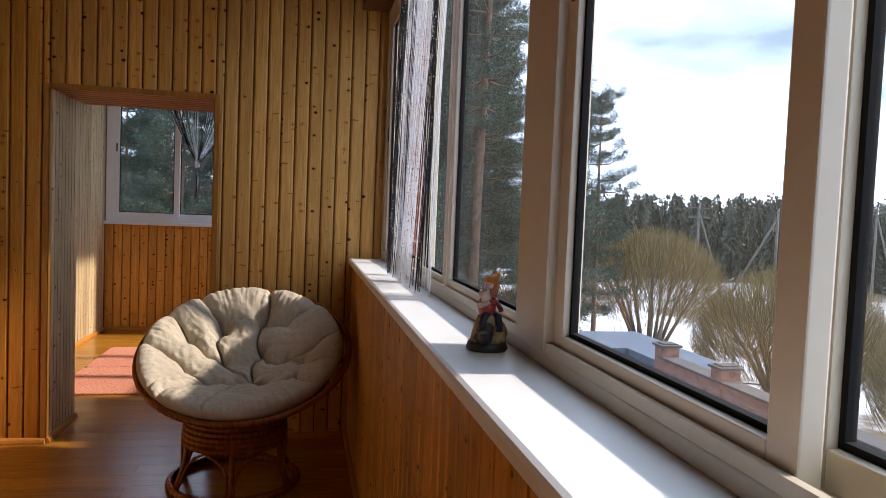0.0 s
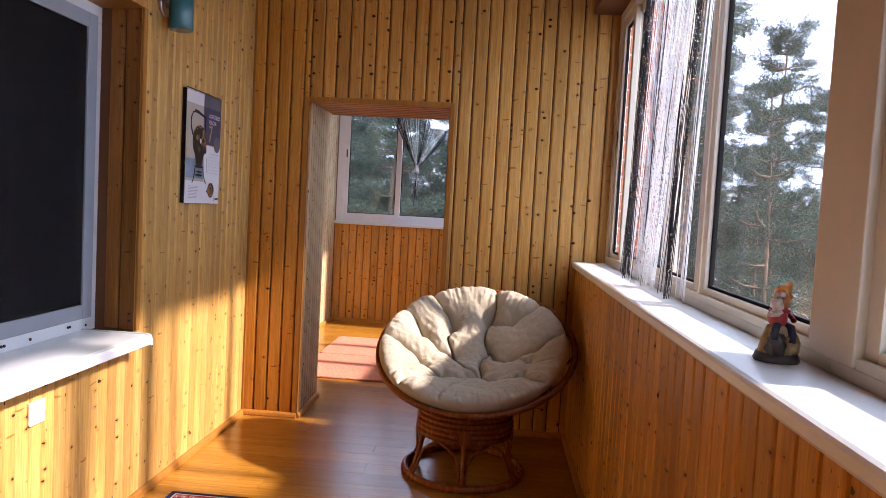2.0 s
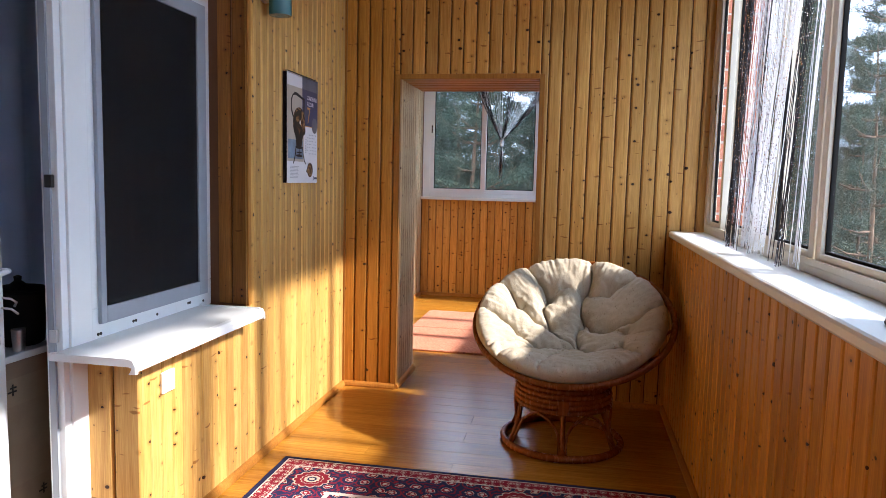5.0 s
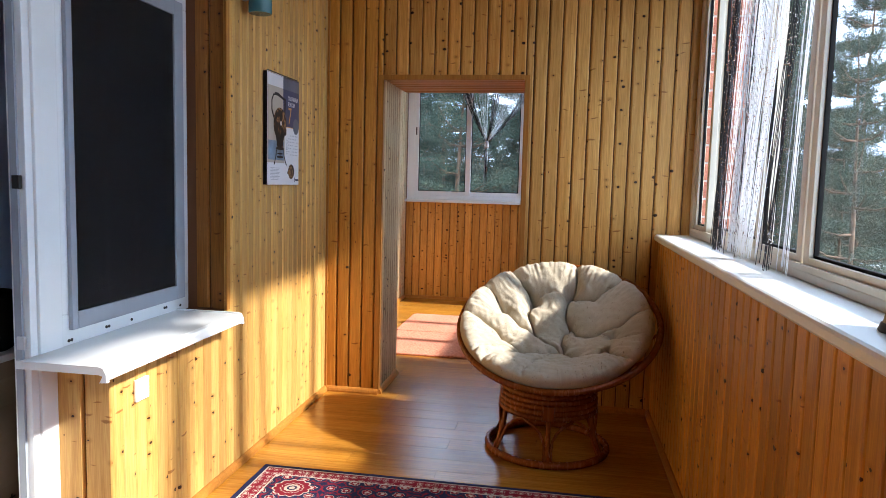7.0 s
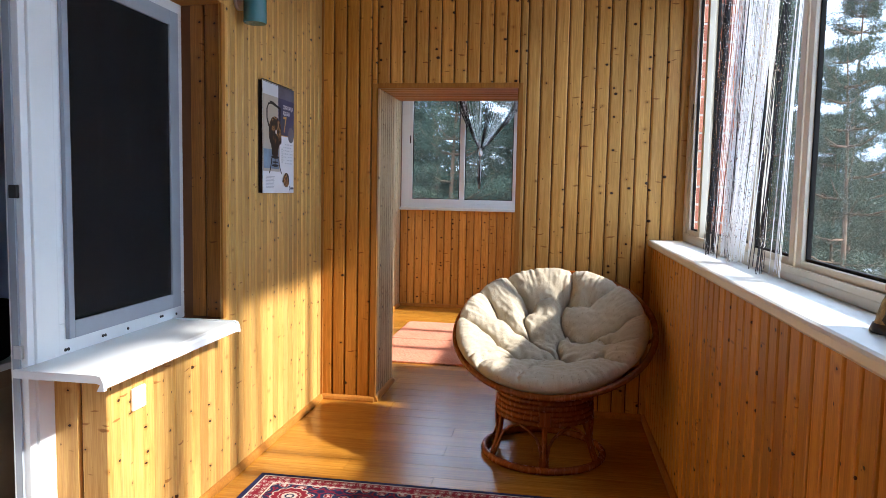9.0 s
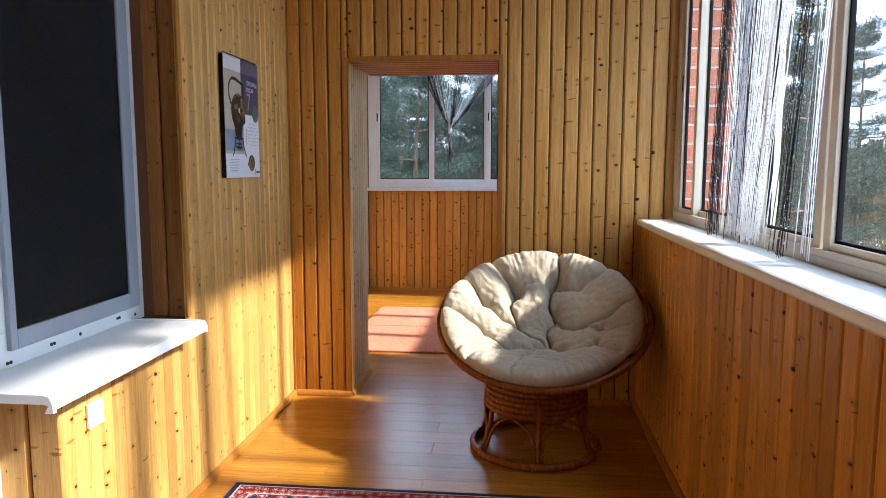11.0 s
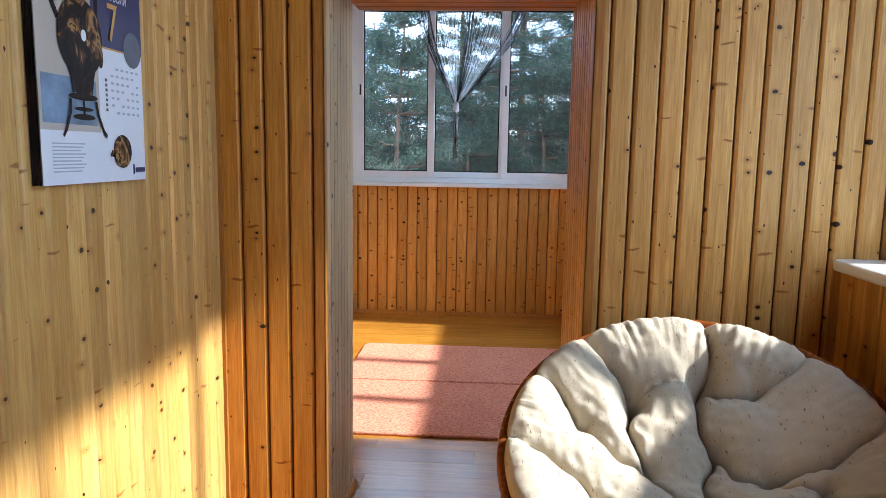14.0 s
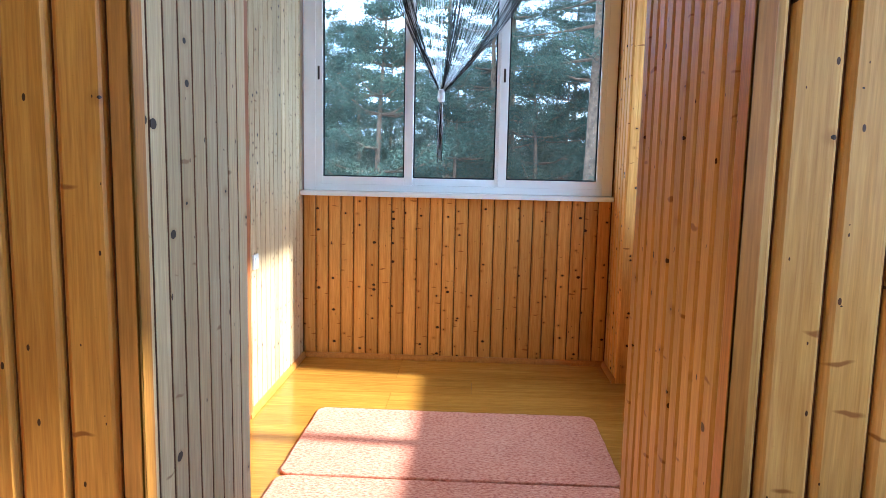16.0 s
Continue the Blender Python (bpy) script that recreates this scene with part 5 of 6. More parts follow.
INK, _, _, _ = mat("black_string", (0.012, 0.012, 0.014), 0.3, 0.1)
BEAD, _, _, _ = mat("bead", (0.85, 0.86, 0.9), 0.12, 0.9)


def strand(bm, a, b_, rnd, r=0.0016, sag=0.0, n=10):
    ph = rnd.uniform(0, 6.28)
    pts = []
    a, b_ = Vector(a), Vector(b_)
    for k in range(n + 1):
        t = k / n
        p = a.lerp(b_, t)
        p += Vector((0.005 * math.sin(5 * t + ph), 0.008 * math.sin(4 * t + 2 * ph), 0)) * math.sin(math.pi * t)
        p.z -= sag * math.sin(math.pi * t)
        pts.append(p)
    tube(bm, pts, r, 3)
    return pts


def beads(bm, pts, rnd, every):
    for a, b_ in zip(pts, pts[1:]):
        for _ in range(every):
            p = a.lerp(b_, rnd.random())
            r = rnd.uniform(0.0018, 0.003)
            vs = [bm.verts.new(p + Vector(o) * r) for o in ((1, 0, 0), (-1, 0, 0), (0, 1, 0), (0, -1, 0), (0, 0, 1.4), (0, 0, -1.4))]
            for i, j, k in ((0, 2, 4), (2, 1, 4), (1, 3, 4), (3, 0, 4), (2, 0, 5), (1, 2, 5), (3, 1, 5), (0, 3, 5)):
                bm.faces.new((vs[i], vs[j], vs[k]))


rnd = random.Random(21)
string_curtain = thing("string_curtain", (0.90, 2.9, WTOP - 0.03), "silver and black string curtain with glittering beads, hanging to the sill", "curtain")
off = Vector((0.90, 2.9, WTOP - 0.03))
wh, bl, bd = bmesh.new(), bmesh.new(), bmesh.new()
for k in range(110):
    t = rnd.random()
    ps = strand(wh, Vector((0.90 + rnd.uniform(-0.012, 0.012), 2.50 + 0.70 * t, WTOP - 0.035)) - off, Vector((0.885 + rnd.uniform(-0.03, 0.02), 2.81 + 0.42 * t + rnd.uniform(-0.02, 0.02), SILLZ + rnd.uniform(0.01, 0.07))) - off, rnd, rnd.uniform(0.0008, 0.0014))
    if k % 2 == 0:
        beads(bd, ps, rnd, 3)
for k in range(52):
    g = (0, 0, 0, 1, 0, 2, 0, 1)[k % 8]
    ya, yb = ((3.27, 3.38), (2.42, 2.62), (2.85 + 0.004 * k, 3.00 + 0.003 * k))[g]
    ps = strand(bl, Vector((0.895 + rnd.uniform(-0.02, 0.01), ya + rnd.uniform(-0.05, 0.05), WTOP - 0.035)) - off, Vector((0.885 + rnd.uniform(-0.03, 0.01), yb + rnd.uniform(-0.04, 0.04), SILLZ + rnd.uniform(0.006, 0.04))) - off, rnd, 0.0015)
    beads(bd, ps, rnd, 3)
for k in range(8):
    ya = 2.35 + rnd.uniform(-0.02, 0.03)
    strand(wh, Vector((0.90, ya, WTOP - 0.035)) - off, Vector((0.89, ya + 0.12 + rnd.uniform(-0.05, 0.05), SILLZ + rnd.uniform(0.01, 0.05))) - off, rnd, 0.0014)
tagged(part("fringe", wh, SILVER, string_curtain, "silvery white strings"), kind="stuff")
tagged(part("fringe", bl, INK, string_curtain, "black strings"), kind="stuff")
tagged(part("glitter", bd, BEAD, string_curtain, "tiny shiny beads"), kind="stuff")
bm = bmesh.new()
box(bm, -0.012, 0.012, -0.65, 0.3, -0.012, 0.03, bevel=0.003)
part("heading_tape", bm, SILVER, string_curtain, "white heading tape")

tied = thing("tied_string_curtain", (-0.54, 8.13, 2.70), "black and white string curtain tied in a knot before the window", "curtain")
off = Vector((-0.54, 8.13, 2.70))
KNOT = Vector((-0.673, 8.12, 1.84))
wh, bl = bmesh.new(), bmesh.new()


def swag(bm, x0, rnd, r):
    a = Vector((x0, 8.14, 2.69))
    pts = []
    side = x0 - KNOT.x
    for k in range(11):
        t = k / 10
        x = a.x + (KNOT.x - a.x) * (t ** 1.35) + 0.02 * side * math.sin(math.pi * t)
        pts.append(Vector((x + rnd.uniform(-0.003, 0.003), 8.14 - 0.02 * t + rnd.uniform(-0.004, 0.004), a.z + (KNOT.z - a.z) * t)) - off)
    pts[-1] = KNOT + Vector((rnd.uniform(-0.015, 0.015), rnd.uniform(-0.01, 0.01), 0)) - off
    tube(bm, pts, r, 3)


for k in range(64):
    t = rnd.random()
    swag(wh, -1.03 + 0.98 * t, rnd, 0.0010)
for c in (-0.98, -0.55, -0.12):
    for k in range(22):
        swag(bl, c + rnd.uniform(-0.06, 0.06), rnd, 0.0022)
for k in range(26):
    e_ = KNOT + Vector((rnd.uniform(-0.022, 0.012), rnd.uniform(-0.01, 0.01), -rnd.uniform(0.30, 0.46)))
    tube(bl if k % 3 else wh, [KNOT - off, KNOT.lerp(e_, 0.5) + Vector((rnd.uniform(-0.012, 0.012), 0, 0)) - off, e_ - off], 0.0030, 3)
tagged(part("fringe", wh, SILVER, tied, "fine white strings"), kind="stuff")
tagged(part("fringe", bl, INK, tied, "black strings"), kind="stuff")
bm = bmesh.new()
lathe(bm, [(0.014, -0.05), (0.022, -0.045), (0.026, -0.02), (0.022, 0.0), (0.024, 0.02), (0.014, 0.035)], 14, centre=tuple(KNOT - off))
part("knot", bm, SILVER, tied, "pale knot gathering the strings")
for c in (-0.98, -0.55, -0.12):
    bm = bmesh.new()
    box(bm, c - 0.065 + 0.54, c + 0.065 + 0.54, -0.002, 0.014, -0.035, 0.012, bevel=0.003)
    part("band", bm, INK, tied, "black heading band")
bm = bmesh.new()
box(bm, -0.49, 0.56, 0.015, 0.022, -0.01, 0.012, bevel=0.002)
part("heading_tape", bm, SILVER, tied, "white heading tape")

# ---- outside ----
GZ = -4.05
SNOW, n_, l_, b_s = mat("snow_and_grass", (0.8, 0.82, 0.86), 0.8)
tcg = n_.new("ShaderNodeTexCoord")
s1 = noise_of(n_, l_, tcg.outputs["Object"], 0.09, 6, 0.6)
s2 = noise_of(n_, l_, tcg.outputs["Object"], 3.0, 5)
rs = ramp(n_, [(0.46, (0.12, 0.09, 0.055)), (0.53, (0.66, 0.68, 0.72))])
l_.new(node_math(n_, l_, "MULTIPLY_ADD", s2, 0.06, s1), rs.inputs["Fac"])
l_.new(mixer(n_, l_, 0.15, rs.outputs["Color"], s2, "OVERLAY"), b_s.inputs["Base Color"])
bump(n_, l_, b_s, s2, 0.5, 0.05)
bm = bmesh.new()
N = 60
vs = []
for i in range(N + 1):
    row = []
    for j in range(N + 1):
        a, b_ = (i / N * 2 - 1), (j / N * 2 - 1)
        x, y = 700 * a * abs(a) ** 1.5, 700 * b_ * abs(b_) ** 1.5
        r = math.hypot(x, y)
        h = 0.5 * noise.noise(Vector((x * 0.03, y * 0.03, 0))) * min(1, max(0, (r - 12) / 30)) + 0.006 * max(0.0, r - 90)
        row.append(bm.verts.new((x, y, GZ + min(h, 7.0))))
    vs.append(row)
for i in range(N):
    for j in range(N):
        bm.faces.new((vs[i][j], vs[i + 1][j], vs[i + 1][j + 1], vs[i][j + 1])).smooth = True
tagged(part("ground", bm, SNOW), "old snow with bare patches of grass", "ground", kind="structure")

BARK = speckled("pine_bark", (0.155, 0.092, 0.056), 0.9, 9.0, 0.45, bump_s=0.6)


def leaf_material(name, a, b_):
    m, n, l, b = mat(name, a, 0.65, spec=0.25)
    g = n.new("ShaderNodeNewGeometry")
    r = ramp(n, [(0.0, a), (1.0, b_)])
    l.new(g.outputs["Random Per Island"], r.inputs["Fac"])
    l.new(r.outputs["Color"], b.inputs["Base Color"])
    b.inputs["Subsurface Weight"].default_value = 0.0
    return m


NEEDLES = leaf_material("pine_needles", (0.022, 0.044, 0.031), (0.078, 0.108, 0.070))
FARWOOD = leaf_material("far_conifers", (0.026, 0.036, 0.026), (0.085, 0.085, 0.058))
TWIGS = leaf_material("willow_twigs", (0.16, 0.11, 0.045), (0.26, 0.19, 0.07))
WBARK = speckled("willow_bark", (0.12, 0.09, 0.065), 0.9, 6.0, 0.4)


def tri_mesh(name, verts, faces, material):
    me = bpy.data.meshes.new(name)
    me.from_pydata(verts, [], faces)
    me.materials.append(material)
    return me


def pine_meshes(seed, height, bare, spread, whorls, per, tufts):
    """Trunk with limbs, and a crown of needle tufts made of thin blades."""
    rnd = random.Random(seed)
    bm = bmesh.new()
    lean = Vector((rnd.uniform(-0.03, 0.03), rnd.uniform(-0.03, 0.03), 0))
    axis = [Vector((0, 0, height * t)) + lean * height * t * t + Vector((0.12 * math.sin(3 * t + seed), 0.12 * math.cos(2.3 * t), 0)) * t for t in [k / 12 for k in range(13)]]
    tube(bm, axis, [0.17 * (1 - 0.86 * k / 12) * height / 13 for k in range(13)], 8)

    def on_axis(t):
        f = min(11.999, t * 12)
        return axis[int(f)].lerp(axis[int(f) + 1], f - int(f))

    V, F = [], []

    def tuft(c, d, size):
        for _ in range(tufts):
            o = (Vector((rnd.gauss(0, 1), rnd.gauss(0, 1), rnd.gauss(0, 0.75))).normalized() + d * 0.7 + Vector((0, 0, 0.25))).normalized()
            s = o.cross(Vector((rnd.gauss(0, 1), rnd.gauss(0, 1), rnd.gauss(0, 1)))).normalized() * size * rnd.uniform(0.020, 0.036)
            p = c + Vector((rnd.gauss(0, 1), rnd.gauss(0, 1), rnd.gauss(0, 0.5))) * size * 0.45
            q = p + o * size * rnd.uniform(0.26, 0.52)
            k = len(V)
            V.extend((tuple(p - s), tuple(p + s), tuple(q)))
            F.append((k, k + 1, k + 2))

    for w in range(whorls):
        t = bare + (0.985 - bare) * (w + rnd.uniform(0, 0.6)) / whorls
        u = (t - bare) / (1 - bare)
        reach = spread * (0.35 + 0.65 * math.sin(math.pi * min(1, 0.22 + u * 0.78)) ** 0.8) * rnd.uniform(0.75, 1.1)
        a0 = rnd.uniform(0, 6.28)
        for k in range(per):
            if rnd.random() < 0.16:
                continue
            a = a0 + 6.283 * k / per + rnd.uniform(-0.35, 0.35)
            d = Vector((math.cos(a), math.sin(a), 0))
            L = reach * rnd.uniform(0.6, 1.1)
            rise = rnd.uniform(0.0, 0.35) + 0.35 * u
            p0 = on_axis(t)
            pts = [p0 + d * L * s + Vector((0, 0, L * (rise * s * s - 0.10 * s))) for s in (0, 0.35, 0.7, 1.0)]
            tube(bm, pts, [0.035 * height / 13, 0.024, 0.015, 0.006], 4)
            for s in (0.38, 0.55, 0.72, 0.86, 1.0):
                f = s * 3
                c = pts[min(2, int(f))].lerp(pts[min(3, int(f) + 1)], min(1, f - int(f)))
                for _ in range(2):
                    side = Vector((-d.y, d.x, 0)) * rnd.uniform(-0.34, 0.34) * L * 0.6
                    tuft(c + side + Vector((0, 0, rnd.uniform(-0.05, 0.18))), d, rnd.uniform(0.26, 0.42) * (0.6 + 0.4 * spread / 2.4))
    for _ in range(6):
        tuft(on_axis(0.97) + Vector((rnd.uniform(-0.2, 0.2), rnd.uniform(-0.2, 0.2), rnd.uniform(-0.2, 0.3))), Vector((0, 0, 1)), 0.35)
    return mesh_of("trunk", bm, BARK), tri_mesh("crown", V, F, NEEDLES)


PINES = [pine_meshes(1, 14.5, 0.34, 2.6, 17, 5, 82), pine_meshes(2, 12.0, 0.20, 2.3, 17, 5, 82), pine_meshes(3, 16.0, 0.45, 2.5, 15, 5, 82), pine_meshes(4, 8.5, 0.06, 1.9, 16, 5, 82)]
LABELS = ["tall pine with a bare reddish lower trunk", "bushy dark green pine standing in snow", "tall slender pine with high ragged crown", "young pine with branches down to the ground"]


def pine(k, x, y, s, rz):
    th = thing("pine_tree", (x, y, GZ - 0.05), LABELS[k], "tree", "pines round the house", rz=rz)
    th.scale = (s * 0.78, s * 0.78, s) if x > 4.5 else (s, s, s)
    for nm, me in zip(("trunk", "crown"), PINES[k]):
        ob = new(nm, me)
        ob.parent = th


for k, x, y, s, rz in (
        # before the far window
        (3, -2.6, 19.0, 1.05, 60), (2, -6.0, 25.5, 1.0, 44), (1, -3.9, 25.0, 0.80, 170), (3, -4.4, 21.5, 1.0, 5), (1, 0.2, 24.0, 1.0, 130), (2, 2.1, 19.5, 1.0, 200), (0, 3.6, 23.0, 1.05, 250),
        (3, -0.9, 21.0, 0.9, 20), (2, 0.9, 30.0, 1.1, 80), (3, 3.2, 18.0, 0.8, 140), 
        (0, 5.6, 28.0, 1.05, 40), (3, -5.4, 20.0, 0.9, 240), (1, -9.0, 33.0, 1.0, 15), (2, -1.8, 38.0, 1.1, 95), (3, 1.3, 22.5, 1.0, 310), (0, -8.2, 24.5, 0.9, 77),
        (3, -3.2, 27.0, 1.05, 12), (3, -0.2, 28.0, 1.05, 84), (3, 2.4, 26.5, 1.0, 158), (3, -5.6, 29.5, 1.05, 231), (1, -2.0, 31.0, 0.72, 301),
        # beyond the long windows
        (0, 6.0, 22.5, 1.15, 30), (1, 6.6, 25.0, 1.15, 100), (2, 5.4, 20.0, 1.1, 160), (0, 7.2, 27.0, 1.1, 220), (1, 11.2, 24.4, 0.86, 50), (1, 9.5, 24.2, 1.02, 12), (1, 6.0, 22.0, 1.05, 91), (3, 7.4, 19.0, 1.1, 222),
        (3, 8.2, 22.0, 0.9, 190), (1, 5.2, 27.0, 1.1, 280), (3, 10.2, 28.0, 1.0, 10), (2, 4.6, 24.0, 1.1, 70), (3, 12.6, 32.0, 0.8, 120), (3, 6.3, 24.5, 1.0, 33),
        (1, 9.4, 32.0, 0.95, 333), (0, 7.2, 31.0, 1.2, 144), (1, 3.6, 33.0, 1.1, 210), (3, 14.2, 36.0, 0.75, 65), (3, 4.9, 20.8, 0.85, 5)):
    pine(k, x, y, s, rz)

# far woods: many small ragged conifers in one piece
rnd = random.Random(77)
V, F = [], []
for _ in range(3000):
    a = radians(rnd.uniform(-60, 95))
    d = 72 + 150 * rnd.random() ** 1.4
    x, y = d * math.sin(a), d * math.cos(a)
    h = rnd.uniform(5.6, 8.4) + 0.034 * (d - 60) + (0.9 if rnd.random() < 0.12 else 0.0)
    z = GZ + min(7.0, 0.006 * max(0, d - 90)) - 0.5
    wdt = h * rnd.uniform(0.14, 0.25)
    levels = 26 if d < 110 else 14
    for lev in range(levels):
        t = (lev + rnd.random()) / levels
        for q in range(14):
            b_ = rnd.uniform(0, 6.28)
            r = (wdt * (1 - t) ** 0.8 + 0.12) * rnd.uniform(0.55, 1.25)
            w2 = rnd.uniform(0.035, 0.085) * h / 7
            p = len(V)
            zz = z + h * t
            cx_, cy_ = x + r * math.cos(b_), y + r * math.sin(b_)
            V += [(x + 0.5 * r * math.cos(b_), y + 0.5 * r * math.sin(b_), zz + 0.2 * r + rnd.uniform(0.1, 0.35)), (cx_ - w2 * math.sin(b_), cy_ + w2 * math.cos(b_), zz - rnd.uniform(0, 0.35)),
                  (cx_ + w2 * math.sin(b_), cy_ - w2 * math.cos(b_), zz + rnd.uniform(-0.1, 0.4))]
            F.append((p, p + 1, p + 2))
far = new("far_woods", tri_mesh("far_woods", V, F, FARWOOD))
tagged(far, "distant dark conifer forest along the horizon", "forest", kind="stuff")


def willow(x, y, height, radius, seed):
    """A domed bush: splayed stems and a thick dome of fine bare twigs."""
    rnd = random.Random(seed)
    th = thing("willow_bush", (x, y, GZ), "domed leafless willow bush with olive-brown twigs", "bush", "willow bushes")
    bm = bmesh.new()
    V, F = [], []
    for k in range(13):
        a = 6.283 * k / 13 + rnd.uniform(-0.2, 0.2)
        r1 = radius * rnd.uniform(0.15, 0.7)
        base = Vector((0.35 * math.cos(a), 0.35 * math.sin(a), -0.05))
        tip = Vector((r1 * math.cos(a), r1 * math.sin(a), height * (0.74 - 0.22 * r1 / radius)))
        mid = base.lerp(tip, 0.5) + Vector((rnd.uniform(-0.1, 0.1), rnd.uniform(-0.1, 0.1), 0.2))
        tube(bm, [base, mid, tip], [0.10, 0.06, 0.025], 6)
        for _ in range(4):
            b2 = mid.lerp(tip, rnd.random())
            t2 = b2 + Vector((rnd.uniform(-0.6, 0.6), rnd.uniform(-0.6, 0.6), rnd.uniform(0.5, 1.0)))
            tube(bm, [b2, b2.lerp(t2, 0.5) + Vector((0.05, 0, 0)), t2], [0.03, 0.02, 0.01], 4)
    for _ in range(9000):
        u, a = rnd.random(), rnd.uniform(0, 6.283)
        el = math.asin(rnd.uniform(-0.05, 1.0))
        d = Vector((math.cos(a) * math.cos(el), math.sin(a) * math.cos(el), math.sin(el)))
        c = Vector((0, 0, height * 0.42))
        k0 = rnd.uniform(0.55, 0.9) if rnd.random() < 0.25 else rnd.uniform(0.93, 1.0)
        q = c + Vector((d.x * radius, d.y * radius, d.z * height * 0.58)) * k0
        p = q - (d * 0.6 + Vector((rnd.gauss(0, 0.22), rnd.gauss(0, 0.22), 0.75))).normalized() * rnd.uniform(0.5, 1.3)
        p.z = max(p.z, 0.25)
        s = (q - p).cross(Vector((rnd.gauss(0, 1), rnd.gauss(0, 1), rnd.gauss(0, 1)))).normalized() * rnd.uniform(0.006, 0.011)
        i = len(V)
        V.extend((tuple(p - s), tuple(p + s), tuple(q)))
        F.append((i, i + 1, i + 2))
    part("stem", bm, WBARK, th)
    ob = new("crown", tri_mesh("crown", V, F, TWIGS))
    ob.parent = th


willow(14.6, 26.5, 5.5, 3.2, 5)
willow(14.8, 18.2, 4.6, 3.1, 6)
willow(15.2, 12.0, 4.6, 2.9, 9)
willow(9.6, 29.0, 2.6, 2.0, 12)

# utility poles
POLEWOOD = speckled("weathered_wood", (0.10, 0.09, 0.08), 0.85, 8.0, 0.25)


def pole(x, y, top, struts, arms):
    th = thing("utility_pole", (x, y, GZ), "weathered wooden power pole with a leaning strut", "pole", "power poles")
    bm = bmesh.new()
    cyl(bm, (0, 0, -0.1), (0, 0, top), 0.10, 0.075, 8)
    part("post", bm, POLEWOOD, th)
    bm = bmesh.new()
    cyl(bm, (struts, -struts * 0.6, -0.1), (0, 0, top - 0.6), 0.075, 0.06, 8)
    part("strut", bm, POLEWOOD, th)
    for k in range(arms):
        bm = bmesh.new()
        box(bm, -0.9, 0.9, -0.05, 0.05, top - 0.35 - 0.7 * k, top - 0.25 - 0.7 * k)
        for s in (-0.8, -0.35, 0.35, 0.8):
            cyl(bm, (s, 0, top - 0.25 - 0.7 * k), (s, 0, top - 0.05 - 0.7 * k), 0.04, seg=6)
        part("crossarm", bm, POLEWOOD, th)


pole(29.1, 47.1, 6.9, 1.7, 2)
pole(30.5, 40.2, 6.6, -2.6, 0)
pole(41.0, 43.5, 7.1, 1.5, 1)
bm = bmesh.new()
for a, b_ in (((29.1, 47.1, GZ + 6.7), (41.0, 43.5, GZ + 6.9)), ((29.5, 46.8, GZ + 6.0), (41.2, 43.2, GZ + 6.7)), ((28.8, 47.2, GZ + 6.0), (30.5, 40.2, GZ + 6.4)), ((30.5, 40.2, GZ + 6.4), (70.0, 30.0, GZ + 7.5))):
    a, b_ = Vector(a), Vector(b_)
    tube(bm, [a.lerp(b_, k / 8) - Vector((0, 0, 0.5 * math.sin(math.pi * k / 8))) for k in range(9)], 0.018, 3)
tagged(part("power_lines", bm, DARKMETAL), "thin slack power lines between the poles", "cable")

# terrace roof with a brick parapet
BRICK, bn, bl2, bb = mat("red_brick", (0.42, 0.13, 0.07), 0.85)
tb_ = bn.new("ShaderNodeTexCoord")
ob_ = bn.new("ShaderNodeObjectInfo")
rb_ = ramp(bn, [(0.0, (0.33, 0.095, 0.055)), (0.5, (0.42, 0.135, 0.075)), (1.0, (0.47, 0.18, 0.105))])
bl2.new(ob_.outputs["Random"], rb_.inputs["Fac"])
nb_ = noise_of(bn, bl2, tb_.outputs["Object"], 60.0, 5)
bl2.new(mixer(bn, bl2, 0.4, rb_.outputs["Color"], nb_, "OVERLAY"), bb.inputs["Base Color"])
bump(bn, bl2, bb, nb_, 0.5, 0.002)
MORTAR = speckled("mortar", (0.52, 0.49, 0.45), 0.9, 20.0, 0.15)
ROOFMETAL = speckled("blue_grey_roofing", (0.09, 0.115, 0.155), 0.75, 1.5, 0.15)
CAP = speckled("grey_cap", (0.085, 0.075, 0.068), 0.9, 6.0, 0.2)

# Terrace brick darkened: its side turned from the sun is painted in.
SHADE_BRICK = speckled("shade_side_brick", (0.24, 0.115, 0.085), 0.9, 7.0, 0.35, bump_s=0.4)
roof_low = simple("terrace_roof", [(1.3, 6.32, -4.0, 13.2, GZ, -1.18), (1.3, 8.2, 13.2, 15.2, GZ, -1.18), (7.02, 8.2, 11.2, 13.2, GZ, -1.18)], ROOFMETAL, "blue-grey flat roof of the lower terrace", "roof")
para = thing("terrace_parapet", (6.5, 8.0, GZ - 0.23), "low red brick parapet with grey capped posts", "parapet", kind="structure")
bm = bmesh.new()
box(bm, -0.14, 0.14, -9.0, 2.75, 0, 3.42)
part("wall", bm, SHADE_BRICK, para)
bm = bmesh.new()
box(bm, -0.16, 0.16, -9.0, 2.75, 3.42, 3.46, bevel=0.01)
part("coping", bm, CAP, para, "grey sloping coping")
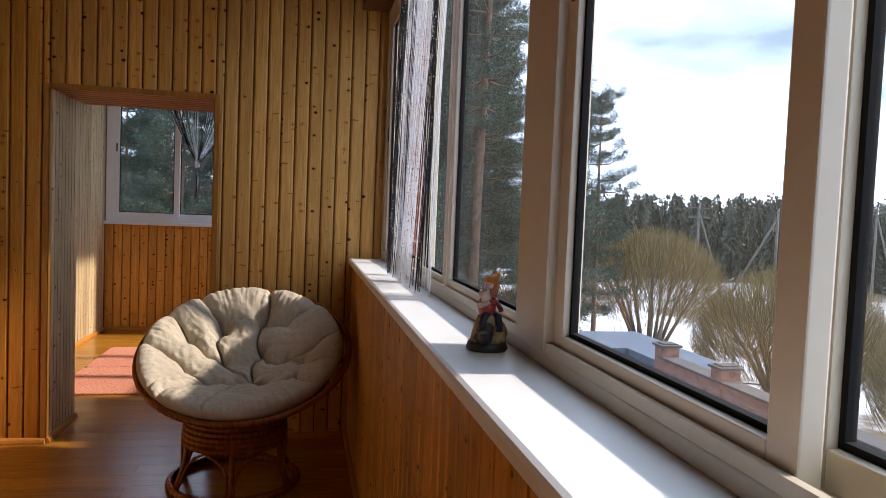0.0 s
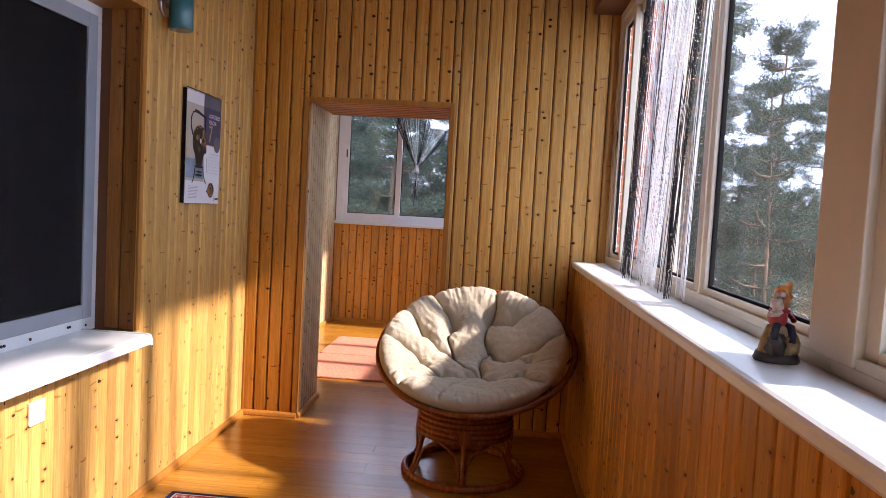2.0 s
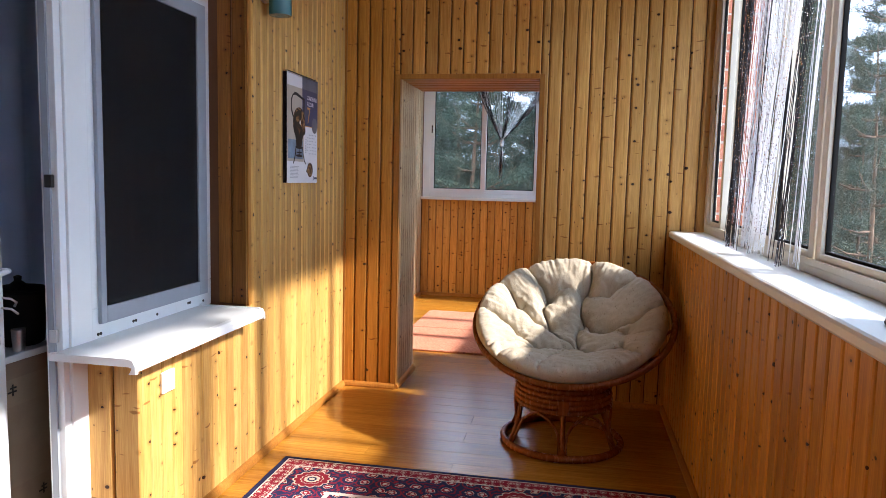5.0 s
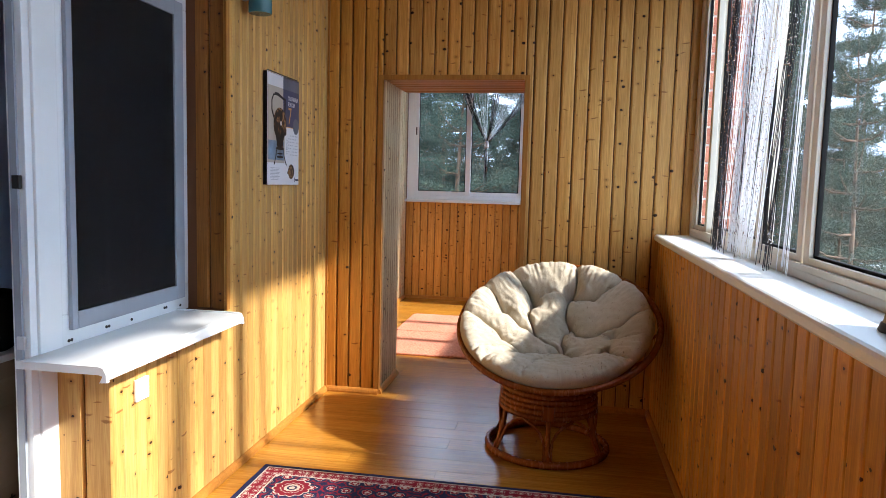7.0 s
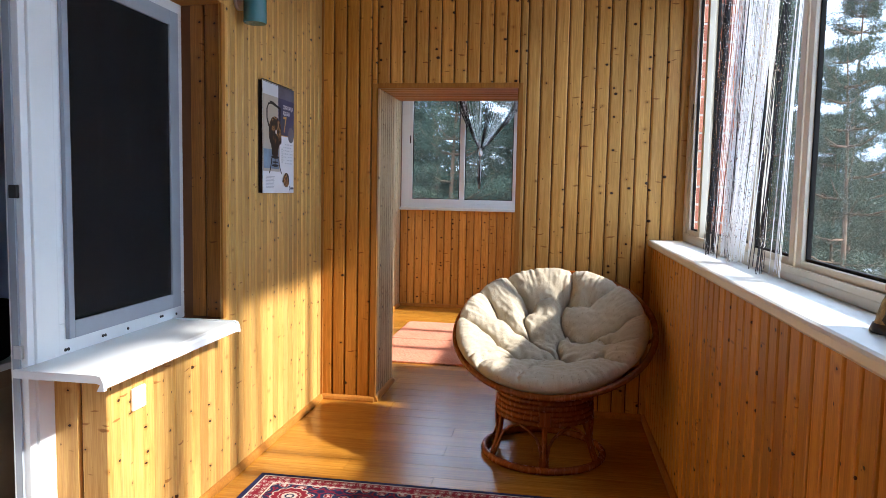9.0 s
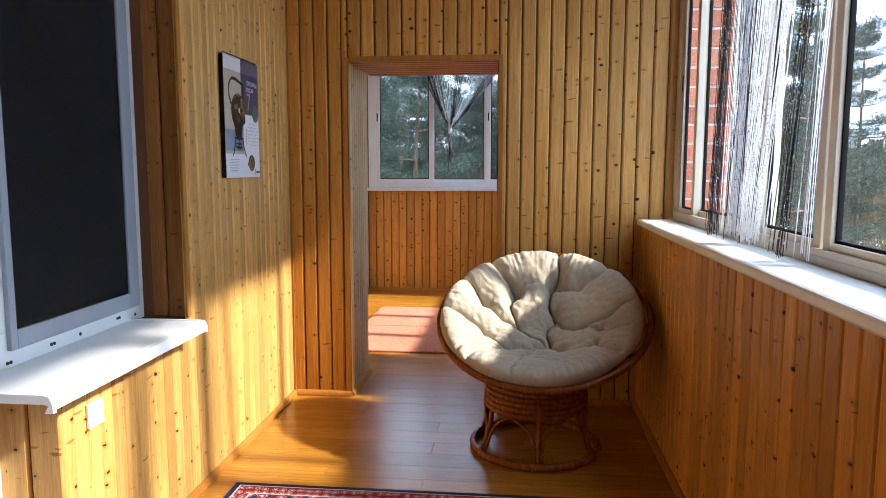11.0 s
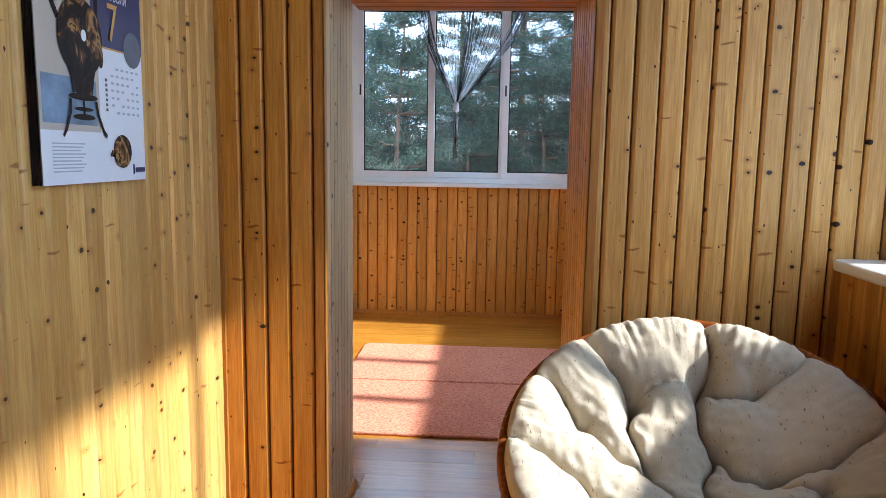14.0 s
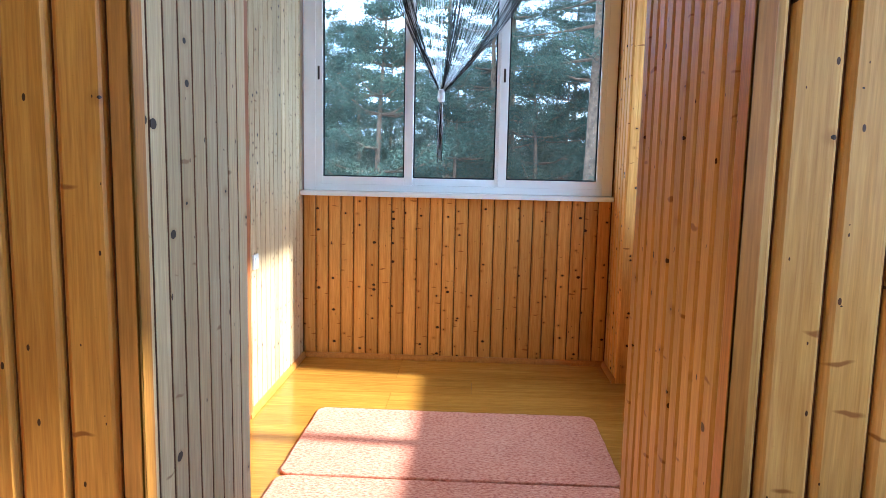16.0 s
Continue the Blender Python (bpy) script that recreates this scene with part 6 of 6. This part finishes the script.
for yy in (2.75, 1.1, -0.6, -2.4, -4.2):
    bm = bmesh.new()
    box(bm, -0.15, 0.15, yy - 0.13, yy + 0.13, 0, 3.62)
    pp = part("post", bm, SHADE_BRICK, para)
    bm = bmesh.new()
    box(bm, -0.19, 0.19, yy - 0.165, yy + 0.165, 3.62, 3.66, bevel=0.008)
    box(bm, -0.13, 0.13, yy - 0.11, yy + 0.11, 3.66, 3.685, bevel=0.01)
    part("cap", bm, CAP, pp, "grey metal cap")
bm = bmesh.new()
box(bm, -0.22, 0.22, -0.22, 0.22, 0, 3.25)
box(bm, -0.26, 0.26, -0.26, 0.26, 3.25, 3.32, bevel=0.01)
tagged(part("brick_post", bm, SHADE_BRICK), "short square red brick post", "post", kind="structure").location = (5.7, 14.2, GZ - 0.23)
simple("brick_outbuilding", [(6.2, 8.4, 17.4, 18.6, GZ, -2.1)], SHADE_BRICK, "low brick shed wall in the snow", "shed")

# zigzag fence in the snow
zf = thing("zigzag_fence", (13.2, 19.6, GZ), "low dark zigzag metal fence in the snow", "fence")
bm = bmesh.new()
for k in range(9):
    x0 = k * 0.36
    tube(bm, [(x0, -0.12 * k, 0.1), (x0 + 0.18, -0.12 * k - 0.06, 0.55), (x0 + 0.36, -0.12 * (k + 1), 0.1)], 0.02, 4)
part("zigzag", bm, DARKMETAL, zf)
bm = bmesh.new()
tube(bm, [(0, 0, 0.56), (3.24, -1.08, 0.56)], 0.02, 4)
part("rail", bm, DARKMETAL, zf)

# brick pier beside the long window
pier = thing("brick_pier", (1.115, FAR + 0.2, GZ), "red brick pier with pale mortar outside the window", "pier", kind="structure")
bm = bmesh.new()
box(bm, -0.125, 0.125, -0.188, 0.45, 0, 7.8)
part("mortar", bm, MORTAR, pier, "pale grey mortar")
cache_b = {}


def brick_piece(w, d, h):
    key = (w, d, h)
    if key not in cache_b:
        bm = bmesh.new()
        box(bm, -w / 2, w / 2, -d / 2, d / 2, 0, h, bevel=0.003)
        cache_b[key] = mesh_of("brick", bm, BRICK)
    return cache_b[key]


rnd = random.Random(31)
for c in range(18):
    z = 4.97 + 0.1055 * c
    for x, w in (((0.0, 0.256),) if c % 2 else ((-0.066, 0.124), (0.066, 0.124))):
        ob = new("brick", brick_piece(w, 0.12, 0.0925))
        ob.location = (x, -0.1365 + rnd.uniform(-0.0015, 0.0015), z)
        ob.parent = pier
